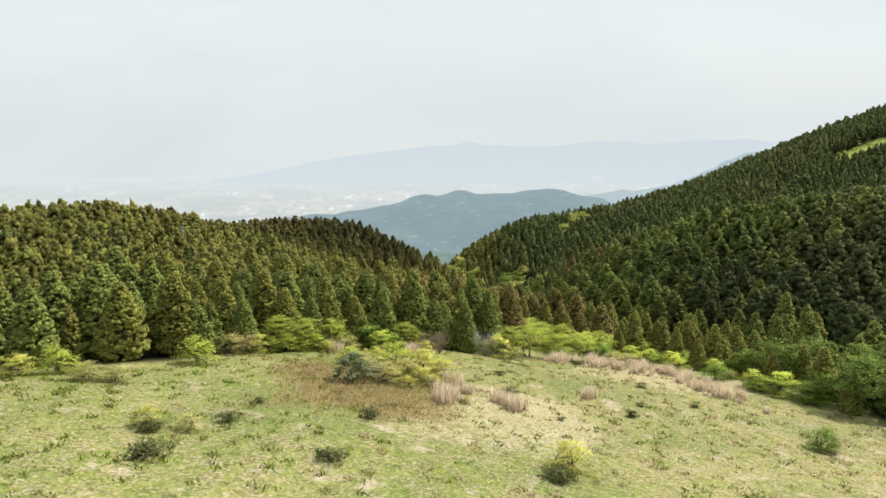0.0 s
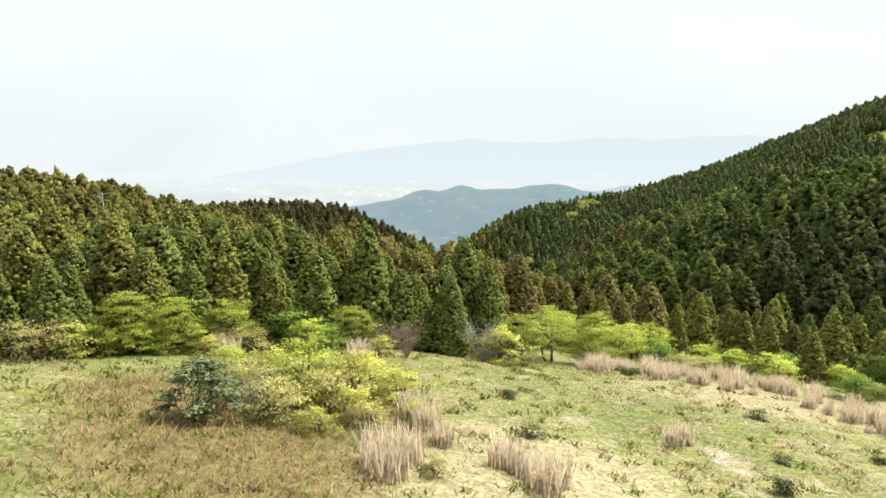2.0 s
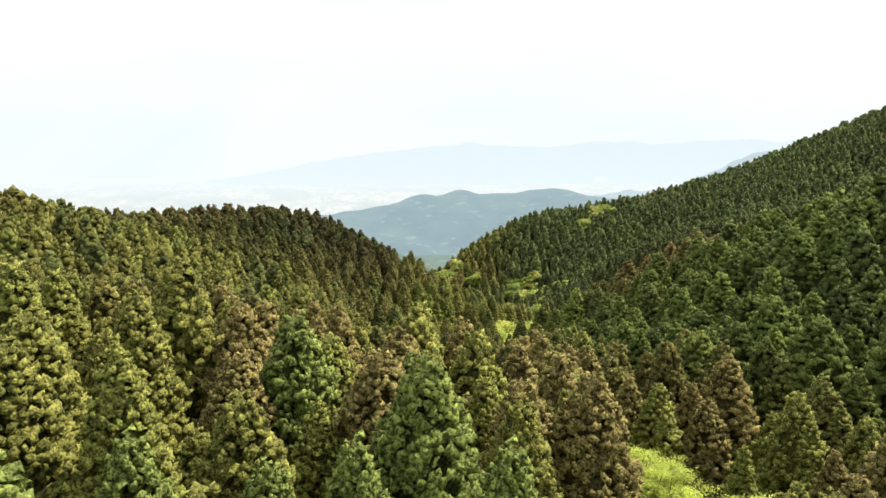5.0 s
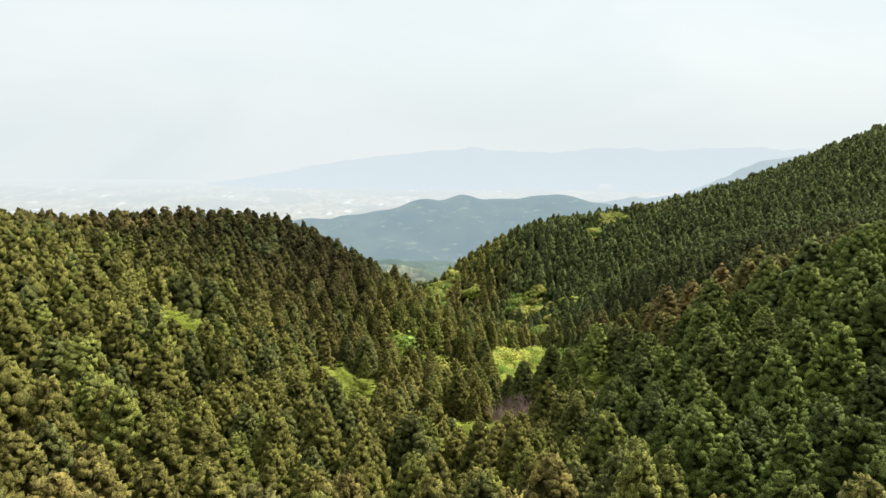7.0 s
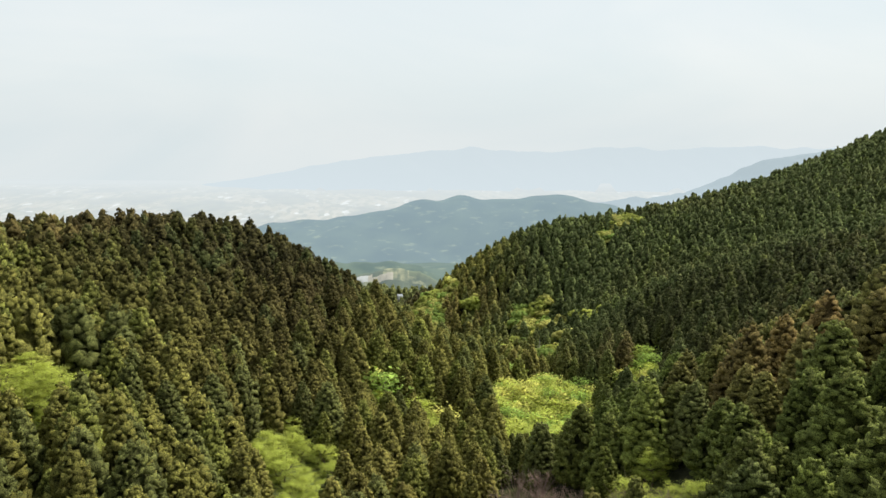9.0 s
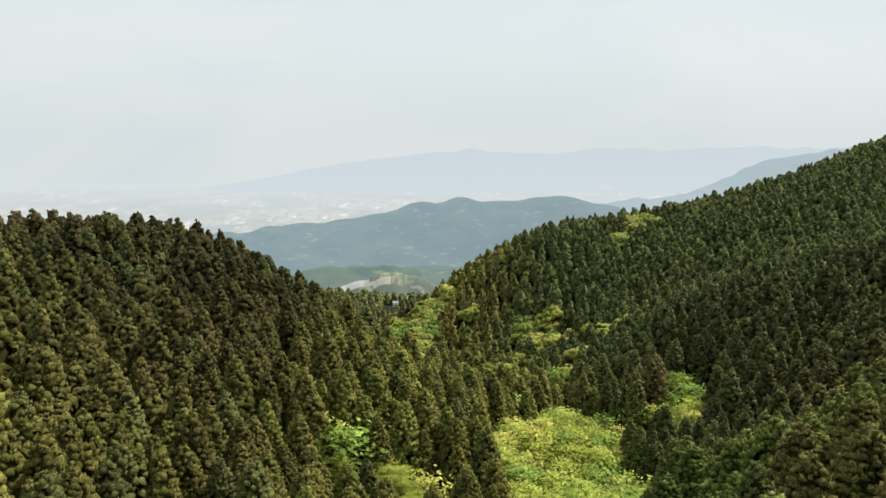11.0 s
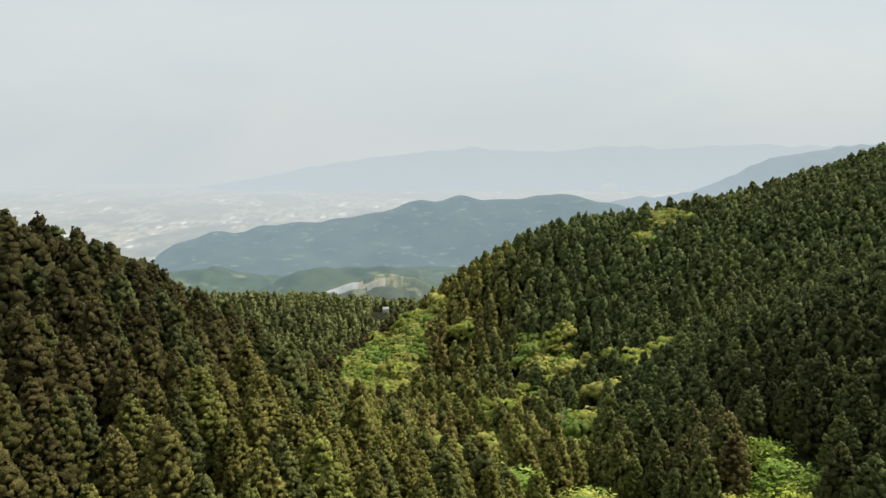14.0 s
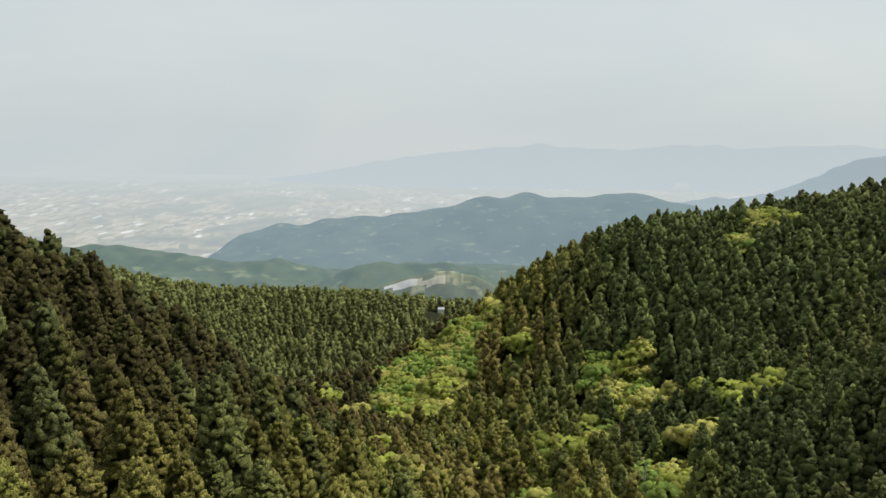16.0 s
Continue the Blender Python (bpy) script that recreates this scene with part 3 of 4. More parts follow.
def cedar_colour(x, y, rng):
    """Leaf colour by place: olive on the west hill, darker brown on its nose, deep green on the spur and the flank,
    russet patches between; painted shade in the dell and low on the flank.
    """
    n = len(x)
    k = rng.random(n)
    mountain = smooth(28, 60, x + 12 * ripple(x, y, 30, 2)) * smooth(318, 350, y)
    spur = smooth(22, 36, x + 5 * ripple(x, y, 16, 3)) * smooth(335, 318, y) * smooth(135, 175, y)
    red = 0.85 * np.clip(0.9 - ((x - 16) / 30) ** 2 - ((y - 160) / 38) ** 2, 0, 1) + 0.95 * np.clip(1 - ((x - 66) / 30) ** 2 - ((y - 272) / 24) ** 2, 0, 1) + 0.4 * np.clip(ripple(x, y, 18, 8), 0, 1) * (1 - 0.6 * mountain) * (1 - 0.6 * spur) + 0.5 * np.clip(1 - ((x - 66) / 12) ** 2 - ((y - 385) / 22) ** 2, 0, 1)
    c = np.tile(OLIVE, (n, 1))
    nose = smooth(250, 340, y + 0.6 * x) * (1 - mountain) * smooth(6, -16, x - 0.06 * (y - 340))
    # dell and lower flank: the shade of their slopes is put into leaf colour
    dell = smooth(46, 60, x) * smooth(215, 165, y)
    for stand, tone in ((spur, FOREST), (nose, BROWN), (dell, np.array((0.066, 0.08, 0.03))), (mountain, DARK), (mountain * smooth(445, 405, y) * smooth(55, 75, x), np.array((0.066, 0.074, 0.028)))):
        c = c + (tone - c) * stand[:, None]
    c = c + (RUSSET - c) * np.clip(red * (0.3 + 0.9 * rng.random(n)), 0, 1)[:, None]
    c = c + (FRESH - c) * ((k < 0.14) * 0.5 * (1 - 0.6 * mountain) * (1 - 0.7 * nose))[:, None]
    c = c + (DARK - c) * ((k > 0.84) * 0.6)[:, None]
    return c * (0.8 + 0.55 * rng.random(n))[:, None]


CREST_Y = (62, 116, 134, 188, 206, 260, 290, 340, 386, 420, 440, 460, 470, 530, 640)
CREST_WEST = (-100, -100, -110, -140, -150, -185, -205, -168, -185, -200, -158, -110, -85, -60, -70)
CREST_EAST = (140, 147, 150, 175, 184, 220, 160, 140, 195, 222, 240, 372, 372, 372, 372)


def plant_rows():
    """Places of the conifers, on a jittered plantation grid."""
    xs, ys = [], []
    for step, stand in ((4.3, 0), (5.3, 1), (4.5, 2)):
        x, y = [a.ravel() for a in np.meshgrid(np.arange(-270, 372, step), np.arange(62, 720, step))]
        x, y = x + R.uniform(-0.3, 0.3, x.size) * step, y + R.uniform(-0.3, 0.3, y.size) * step
        side = np.where(x < np.interp(y, (0, 250, 340, 500), (24, 26, 30, 34)), 0, np.where(y < 335, 1, 2)) == stand
        xs.append(x[side])
        ys.append(y[side])
    x, y = np.concatenate(xs), np.concatenate(ys)
    keep = (meadow(x, y) < np.where(x < -24, -1.8, -4.0) - 1.5 * ripple(x, y, 6, 9)) & (glade(x, y) < 0.1)
    keep &= (np.abs(x - 8) < 0.6 * y + 26) & ((y < 640) | (x < 60)) & ((x > -85) | (y < 450))
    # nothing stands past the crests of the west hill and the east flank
    keep &= x > np.interp(y, CREST_Y, CREST_WEST)
    keep &= (x < np.interp(y, CREST_Y, CREST_EAST)) | ((y > 380) & (x > 240))
    keep &= y < np.where(x < 150, 640, 700)
    keep &= ~((x > 9) & (x < 40) & (y < 131))
    keep &= R.random(x.size) < np.where((x > 18) & (x < 60) & (y < 138), 0.92, 0.985)
    return x[keep], y[keep]


def reach(x, y):
    """Roughly how near the flight line comes to a place while it lies ahead."""
    return np.maximum(np.maximum(1.7 * np.abs(x - 5 - 0.06 * y), y - 313), 45)


PX, PY = plant_rows()
PZ = height(PX, PY)
PH = (9.9 + 1.4 * R.standard_normal(PX.size).clip(-1.7, 1.8)) * (1 - 0.15 * (PY < 118)) * (1 - 0.34 * smooth(16, 24, PX) * smooth(66, 54, PX) * smooth(168, 150, PY)) * (1 - 0.3 * smooth(22, 28, PX) * smooth(44, 38, PX) * smooth(280, 292, PY) * smooth(342, 332, PY))
PW = R.uniform(0.98, 1.2, PX.size) + 0.2 * smooth(26, 40, PX) * smooth(345, 325, PY) - 0.06 * smooth(335, 350, PY) * (PX > 30)
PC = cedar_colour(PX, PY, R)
NEAR = reach(PX, PY)

# the trees nearest the meadow's edge, each one a thing
edge = np.where((np.abs(PX - 8) < 62) & (PY < 180))[0]
edge = edge[np.argsort(PY[edge] + 0.5 * np.abs(PX[edge] - 8))][:290]
near_mask = np.zeros(PX.size, bool)
near_mask[edge] = True
# a gap in the edge where a lime-green broadleaf stands
edge = edge[~((np.abs(PX[edge] - 19.6) < 3.6) & (np.abs(PY[edge] - 139) < 12))]


def trunk_mesh(h):
    v, f = tube([(0, 0, -0.5), (0.03, 0.02, h * 0.3), (0.0, 0.05, h * 0.7), (0, 0, h * 0.95)], [0.2, 0.16, 0.09, 0.02], 7)
    return mesh_of("trunk", v, f, BARK, flat=False)


kinds, coarse = [], []
for k in range(12):
    rng = np.random.default_rng(100 + k)
    tone = (OLIVE * 1.35, np.array((0.185, 0.22, 0.057)), np.array((0.235, 0.19, 0.068)), np.array((0.228, 0.233, 0.057)))[k % 4]
    slim = 0.88 + 0.1 * (k % 3)
    for store, count, size in ((kinds, 1500, 0.0235), (coarse, 700, 0.033)):
        V, F, growth_shade, N = crown_arrays(rng, count, 11.0, 2.5 * slim, 0.02 + 0.02 * (k % 3), size, 9, 8)
        store.append((mesh_of("crown", V, F, CEDAR, (tone * growth_shade[:, None]).clip(0.005, 0.6), False, N), trunk_mesh(11.0)))
LABELS = ("olive-green conical cedar on the forest slope", "dark green bushy cedar at the meadow's edge", "russet-brown conical cedar on the forest slope", "deep green conical cedar among others")


def cedar(x, y, h, k, wide=1.05):
    tree = new("cedar_tree")
    tree.matrix_world = pose(x, y, float(height(x, y)) - 0.1, 0, 0, float(R.uniform(0, 360))) @ Matrix.Diagonal((h / 11 * wide, h / 11 * wide, h / 11, 1))
    tagged(tree, LABELS[k % 4], "tree", "cedars of the forest edge")
    crown, trunk = (kinds if y < 140 and -36 < x < 36 else coarse)[k]
    part("crown", crown, tree)
    part("trunk", trunk, tree)


for i in edge:
    c = PC[i]
    k = 2 if c[0] > c[1] * 1.16 else (1 if c[0] < 0.12 else (0 if c[0] > 0.18 else 3))
    if PY[i] < 126 and PX[i] < 12 and R.random() < 0.65:
        k = 1
    cedar(PX[i], PY[i], (PH[i] + 0.7) * R.uniform(0.88, 1.14), k + 4 * int(R.integers(3)), R.uniform(1.1, 1.4) if PY[i] < 122 else R.uniform(1.0, 1.2))
for x, y, h, k in ((46, 120, 8.5, 3), (35, 147, 6.8, 2), (39, 146, 6.4, 6), (43.6, 143, 6.0, 3), (45, 137, 5.2, 7), (49, 135, 5.6, 2), (4.6, 112.5, 8.4, 1), (1.2, 113, 8.0, 5)):
    cedar(x, y, h, k, 1.1)


def woods(name, sel, n, size, rings, sides, label, shapes=14):
    """Many conifers in one mesh."""
    protos = [crown_arrays(np.random.default_rng(300 + k), n, 1.0, 0.218 + 0.014 * (k % 4), 0.04, size, rings, sides) for k in range(shapes)]
    which, spin = R.integers(0, shapes, sel.size), R.uniform(0, 2 * math.pi, sel.size)
    Vs, Fs, Cs, Ns, at = [], [], [], [], 0
    for k in range(shapes):
        idx = sel[which == k]
        if not idx.size:
            continue
        V, F, inner, N = protos[k]
        a = spin[which == k][:, None]
        h = PH[idx][:, None]
        w = PW[idx][:, None]
        x, y = (V[:, 0] * np.cos(a) - V[:, 1] * np.sin(a)) * w, (V[:, 0] * np.sin(a) + V[:, 1] * np.cos(a)) * w
        P = np.stack([PX[idx][:, None] + x * h, PY[idx][:, None] + y * h, PZ[idx][:, None] + V[:, 2] * h], 2).reshape(-1, 3)
        Vs.append(P)
        Fs.append((F[None] + (np.arange(idx.size) * len(V))[:, None, None]).reshape(-1, 3) + at)
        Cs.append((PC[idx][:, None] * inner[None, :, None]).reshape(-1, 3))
        if N is not None:
            Ns.append(np.stack([N[:, 0] * np.cos(a) - N[:, 1] * np.sin(a), N[:, 0] * np.sin(a) + N[:, 1] * np.cos(a), N[:, 2] + 0 * a], 2).reshape(-1, 3))
        at += len(P)
    return tagged(new(name, mesh_of(name, np.vstack(Vs), np.vstack(Fs), CEDAR, np.vstack(Cs), False, np.vstack(Ns) if Ns else None)), label, "woods", kind="stuff")


rest = np.where(~near_mask)[0]
for name, lo, hi, n, size, sides, label in (("close_woods", 0, 58, 420, 0.039, 6, "dense olive and russet cedar crowns below the flight line"),
                                            ("near_woods", 58, 95, 230, 0.052, 6, "dense olive and deep green cedar forest on the slope"),
                                            ("middle_woods", 95, 180, 90, 0.078, 5, "dense cedar forest of olive and dark green crowns"),
                                            ("far_woods", 180, 9999, 34, 0.125, 5, "dark green cedar forest covering the mountain flank")):
    woods(name, rest[(NEAR[rest] >= lo) & (NEAR[rest] < hi)], n, size, sides, sides, label)


def bench_woods():
    """The wooded shelf beyond the valley's mouth."""
    global PX, PY, PZ, PH, PC, PW
    x, y = [a.ravel() for a in np.meshgrid(np.arange(-330, 110, 5.8), np.arange(690, 950, 5.8))]
    x, y = x + R.uniform(-1.8, 1.8, x.size), y + R.uniform(-1.8, 1.8, y.size)
    away = ~((np.abs(x + 21) < 10) & (y > 815) & (y < 863))
    x, y = x[away], y[away]
    PX, PY, PZ = x, y, height(x, y)
    PH = 11.5 + 2.0 * R.standard_normal(x.size).clip(-1.5, 1.5)
    PC = np.array((0.148, 0.163, 0.06)) * (0.7 + 0.6 * R.random(x.size))[:, None]
    PW = np.ones(x.size)
    woods("shelf_woods", np.arange(x.size), 18, 0.18, 4, 5, "even dark green plantation on a lower shelf")


bench_woods()


def side_woods():
    """The forest going on past the crests and beside the meadow."""
    global PX, PY, PZ, PH, PC, PW
    x, y = [a.ravel() for a in np.meshgrid(np.arange(-330, 430, 5.6), np.arange(-80, 700, 5.6))]
    x, y = x + R.uniform(-2, 2, x.size), y + R.uniform(-2, 2, y.size)
    outside = (np.abs(x - 8) > 0.6 * y + 26) | (x < np.interp(y, CREST_Y, CREST_WEST)) | ((x > np.interp(y, CREST_Y, CREST_EAST)) & (y < 455))
    keep = outside & (meadow(x, y) < -6) & (np.abs(x) > 60)
    x, y = x[keep], y[keep]
    PX, PY, PZ = x, y, height(x, y)
    PH = 10.5 + 1.8 * R.standard_normal(x.size).clip(-1.5, 1.5)
    PC = cedar_colour(x, y, R)
    PW = np.ones(x.size)
    woods("side_woods", np.arange(x.size), 0, 0.1, 4, 5, "cedar forest going on past the crests")


side_woods()


# ---- broadleaf trees and shrubs ----
def faced(V, N):
    """Turn each spray of four corners so that its face looks along its normal."""
    Q = V.reshape(-1, 4, 3)
    g = np.cross(Q[:, 2] - Q[:, 0], Q[:, 3] - Q[:, 1])
    back = (g * N).sum(1) < 0
    Q[back] = Q[back][:, ::-1]
    return Q.reshape(-1, 3), np.repeat(N / np.linalg.norm(N, axis=1)[:, None], 4, 0)


def leaves(rng, pads, each, wide, high, low, leaf, flat=0.25, hollow=0.5):
    """Leaf sprays: each pad a flat cluster of leaves, the pads spread through a rounded crown."""
    d = rng.normal(size=(pads, 3))
    d /= np.linalg.norm(d, axis=1)[:, None]
    d[:, 2] = np.abs(d[:, 2]) * 1.1 - 0.25
    c = d * (hollow + (1 - hollow) * rng.random((pads, 1)) ** 0.5) * np.array((wide, wide, high - low)) * np.array((1, 1, 0.9))
    c[:, 2] += low + (high - low) * 0.22
    c[:, :2] *= (1 + 0.25 * rng.normal(size=(pads, 1)))
    n = pads * each
    spread = max(leaf * 4.0, 0.12 * wide)
    p = np.repeat(c, each, 0) + rng.normal(size=(n, 3)) * np.array((spread, spread, spread * flat))
    p[:, 2] = np.maximum(p[:, 2], low * 0.6)
    a = rng.uniform(0, 2 * math.pi, n)
    u = np.c_[np.cos(a), np.sin(a), rng.normal(0, 0.35, n)] * (leaf * (0.6 + 0.8 * rng.random(n)))[:, None]
    v = np.c_[-np.sin(a), np.cos(a), rng.normal(0, 0.35, n)] * (leaf * (0.4 + 0.5 * rng.random(n)))[:, None]
    V = np.stack([p - u, p - v, p + u * 1.2 - np.array((0, 0, leaf * 0.3)), p + v], 1).reshape(-1, 3)
    F = (np.arange(n)[:, None] * 4 + np.arange(4)[None])
    N = (p - np.array((0, 0, low + (high - low) * 0.3))) / np.array((wide, wide, high - low)) + np.array((0, 0, 0.5)) + rng.normal(0, 0.25, (n, 3))
    V, N = faced(V, N)
    return V, F, c, N


def limbs(rng, ends, base_r, height_at, stems=1):
    """A trunk or several stems that fork towards the given ends."""
    pieces = []
    roots = [np.array((rng.normal(0, 0.12) * (stems > 1), rng.normal(0, 0.12) * (stems > 1), -0.25)) for _ in range(stems)]
    forks = [np.array((r[0] * 3 + rng.normal(0, 0.15), r[1] * 3 + rng.normal(0, 0.15), height_at * (0.8 + 0.4 * rng.random()))) for r in roots]
    for r, f in zip(roots, forks):
        m = (r + f) / 2 + rng.normal(0, 0.06, 3)
        pieces.append(tube([r, m, f], [base_r, base_r * 0.8, base_r * 0.62], 6))
    for e in ends:
        f = forks[int(rng.integers(stems))]
        m = f * 0.45 + e * 0.55 + np.array((0, 0, -0.12 * np.linalg.norm(e - f))) + rng.normal(0, 0.08, 3)
        pieces.append(tube([f, m, e], [base_r * 0.5, base_r * 0.32, base_r * 0.1], 4))
    return joined(pieces)


LIME, YELLOW, GRASSY = np.array((0.48, 0.54, 0.11)), np.array((0.56, 0.55, 0.15)), np.array((0.30, 0.42, 0.09))


def leafy_kind(seed, pads, each, wide, high, low, leaf, colour, stems, flat=0.25):
    rng = np.random.default_rng(seed)
    V, F, c, N = leaves(rng, pads, each, wide, high, low, leaf, flat)
    t = np.repeat(rng.normal(0, 0.12, len(V) // 4), 4) + np.repeat(rng.normal(0, 0.17, pads), each * 4)
    col = colour * (1 + t)[:, None] * (1 + 0.08 * rng.normal())
    tv, tf = limbs(rng, c[:: max(1, pads // 12)], 0.05 + 0.014 * high, high * 0.3, stems)
    return mesh_of("crown", V, F, BROAD, col.clip(0.01, 0.8), False, N), mesh_of("trunk", tv, tf, BARK, flat=False), high


BUSH = {
    "lime": [leafy_kind(500 + k, 62, 60, 1.45, 2.6, 0.2, 0.052, LIME, 3) for k in range(3)],
    "yellow": [leafy_kind(510 + k, 62, 60, 1.5, 2.4, 0.15, 0.052, YELLOW, 3) for k in range(3)],
    "green": [leafy_kind(520 + k, 62, 36, 1.5, 2.6, 0.15, 0.075, GRASSY * 0.78, 3) for k in range(2)],
    "olive": [leafy_kind(530 + k, 62, 46, 1.5, 2.0, 0.1, 0.052, np.array((0.52, 0.48, 0.2)), 4) for k in range(3)],
    "lime_tree": [leafy_kind(540 + k, 84, 96, 2.5, 5.0, 1.1, 0.056, LIME * 0.9, 1 + k % 2, 0.2) for k in range(4)],
    "green_tree": [leafy_kind(550 + k, 96, 34, 2.9, 6.0, 1.2, 0.12, GRASSY * 0.55, 1, 0.12) for k in range(3)],
    "far_lime": [leafy_kind(560 + k, 34, 11, 2.3, 4.4, 0.8, 0.26, (LIME * 0.95, YELLOW * 0.9, LIME * 0.8, GRASSY)[k], 1, 0.2) for k in range(4)],
}
SAY = {
    "lime": ("bush", "fresh lime-green leafy bush in the meadow grass"),
    "yellow": ("bush", "yellow-green leafy bush on the meadow"),
    "green": ("bush", "bright green leafy bush against dark cedars"),
    "olive": ("bush", "olive-brown half-leafed bush on the meadow"),
    "lime_tree": ("broadleaf_tree", "small lime-green broadleaf tree among dark cedars"),
    "green_tree": ("broadleaf_tree", "green broadleaf tree with layered flat sprays"),
    "far_lime": ("broadleaf_tree", "lime-green broadleaf tree in a forest gap"),
}


def plant(kind, x, y, h, wide=1.0, group=""):
    crown, trunk, full = BUSH[kind][int(R.integers(len(BUSH[kind])))]
    name, label = SAY[kind]
    s = h / full
    ob = new(name)
    ob.matrix_world = pose(x, y, float(height(x, y)) - 0.05, 0, 0, float(R.uniform(0, 360))) @ Matrix.Diagonal((s * wide, s * wide, s, 1))
    tagged(ob, label, "tree" if "tree" in name else "bush", group)
    part("crown", crown, ob)
    part("trunk", trunk, ob)
    return ob


# the thicket on the meadow's brow
for kind, x, y, h in (("olive", -7.6, 83.6, 2.8), ("lime", -4.7, 86.2, 4.2), ("yellow", -1.7, 85.7, 3.6), ("yellow", 0.6, 88.4, 2.6), ("olive", -5.4, 80.3, 2.4), ("olive", -3.2, 83.2, 2.6),
                      ("yellow", -1.3, 82.2, 2.2), ("lime", -10.7, 90.0, 2.6), ("yellow", -7.0, 88.2, 3.0), ("olive", -3.4, 88.0, 3.0), ("yellow", -1.2, 92.2, 2.4), ("olive", -0.6, 80.3, 1.6), ("yellow", -3.0, 78.6, 1.5), ("yellow", 2.0, 83.2, 1.5)):
    plant(kind, x, y, h, 1.1, "thicket bushes")
# bushes scattered over the meadow
for kind, x, y, h in (("yellow", -23.0, 57.6, 1.9), ("olive", -19.5, 57.0, 1.5), ("yellow", 10.8, 57.4, 2.9), ("green", 40.0, 73.5, 2.6), ("yellow", -1.5, 103.0, 2.2), ("yellow", -14.5, 98.5, 1.8), ("olive", 3.2, 74.0, 1.0)):
    plant(kind, x, y, h, 1.0, "meadow bushes")
# bushes and small trees along the forest edge
for kind, x, y, h in (("lime", -46.5, 75.5, 3.0), ("yellow", -42.9, 75, 2.6), ("lime", -39.4, 76.5, 3.2), ("olive", -34.1, 71.5, 2.0), ("olive", -31.1, 71.5, 1.8), ("lime", -27.6, 85.2, 3.6), ("olive", -25.0, 92.5, 3.0), ("yellow", -23.8, 94.4, 3.2),
                      ("lime_tree", -21.2, 99.4, 5.0), ("lime_tree", -18.2, 100.6, 4.8), ("lime_tree", -14.5, 104.2, 4.6), ("green", -9.4, 106.5, 3.6), ("lime", -7.7, 104.2, 3.2), ("lime_tree", -4.4, 107.6, 4.2), ("green", -6.0, 104.3, 2.6), ("lime_tree", -20.3, 111.5, 5.4), ("lime", -19.8, 98.2, 2.6), ("lime", -16.2, 100.8, 2.6), ("lime", -22.6, 97.6, 2.7), ("olive", -12.6, 102.6, 2.4), ("lime", -24.8, 95.6, 2.6), ("lime", -18.0, 99.2, 2.2),
                      ("yellow", 9.6, 110.5, 3.9), ("lime_tree", 11.8, 113.7, 5.2), ("lime_tree", 15.1, 117.6, 6.0), ("lime_tree", 19.6, 117.1, 4.8), ("lime_tree", 23.5, 124.0, 4.4), ("lime", 26.5, 128.0, 3.7), ("lime", 31.0, 131, 3.6), ("green", 28.6, 124.5, 3.0),
                      ("lime", 35.1, 119.5, 2.8), ("lime", 38.4, 118.5, 3.0), ("lime", 41.0, 117, 2.8), ("lime", 33.0, 123.5, 3.0), ("green", 52.2, 97.2, 4.2), ("lime", 47.6, 99.5, 3.8), ("lime", 45.2, 102.5, 3.0), ("green", 49.5, 96.5, 3.0), ("lime_tree", 22.0, 128.0, 5.5), ("lime", 26.5, 131.5, 4.6), ("lime_tree", 30.0, 134.0, 5.0), ("lime_tree", 19.6, 149.0, 5.4), ("lime_tree", 18.4, 146.0, 4.6), ("lime", 19.6, 142.5, 3.4), ("lime", 21.8, 139.5, 3.0), ("green", 18.0, 139.0, 3.0), ("lime", 20.0, 135.5, 3.0), ("olive", 17.4, 135.0, 2.8), ("lime", 22.0, 145.5, 3.6), ("lime", 17.2, 143.0, 3.0), ("lime_tree", 24.5, 142.0, 5.0), ("lime", 28.0, 138.0, 4.6), ("lime", 33.0, 139.0, 4.2), ("lime_tree", 37.5, 136.0, 4.4), ("lime", 30.5, 135.5, 4.0)):
    plant(kind, x, y, h, 1.1, "forest edge broadleaves")
for x, y, h in ((51.6, 108.5, 7.6), (57.0, 109.5, 7.6), (54.5, 92.5, 8.0), (60.5, 98.5, 7.5), (63.2, 106.5, 7.5), (47.6, 111, 5.4), (62, 88, 7.0), (58, 84, 6.0)):
    plant("green_tree", x, y, h, 1.05, "forest edge broadleaves")
for _ in range(11):
    plant("green", R.uniform(41, 64), R.uniform(99, 132), R.uniform(1.8, 3.4), 1.2, "forest edge broadleaves")
for k in range(14):
    x = R.uniform(12, 50)
    y = float(np.interp(x, EDGE_X, EDGE_Y)) + R.uniform(2.5, 12)
    plant(("lime", "olive", "lime", "green")[k % 4], x, y, R.uniform(1.3, 2.8), 1.25, "forest edge broadleaves")
for x, y, h in ((37.5, 263.0, 4.6), (24.0, 300.0, 3.6), (27.5, 305.0, 4.0), (18.0, 262.0, 3.6)):
    plant("lime_tree", x, y, h, 0.9, "broadleaves of the forest gaps")
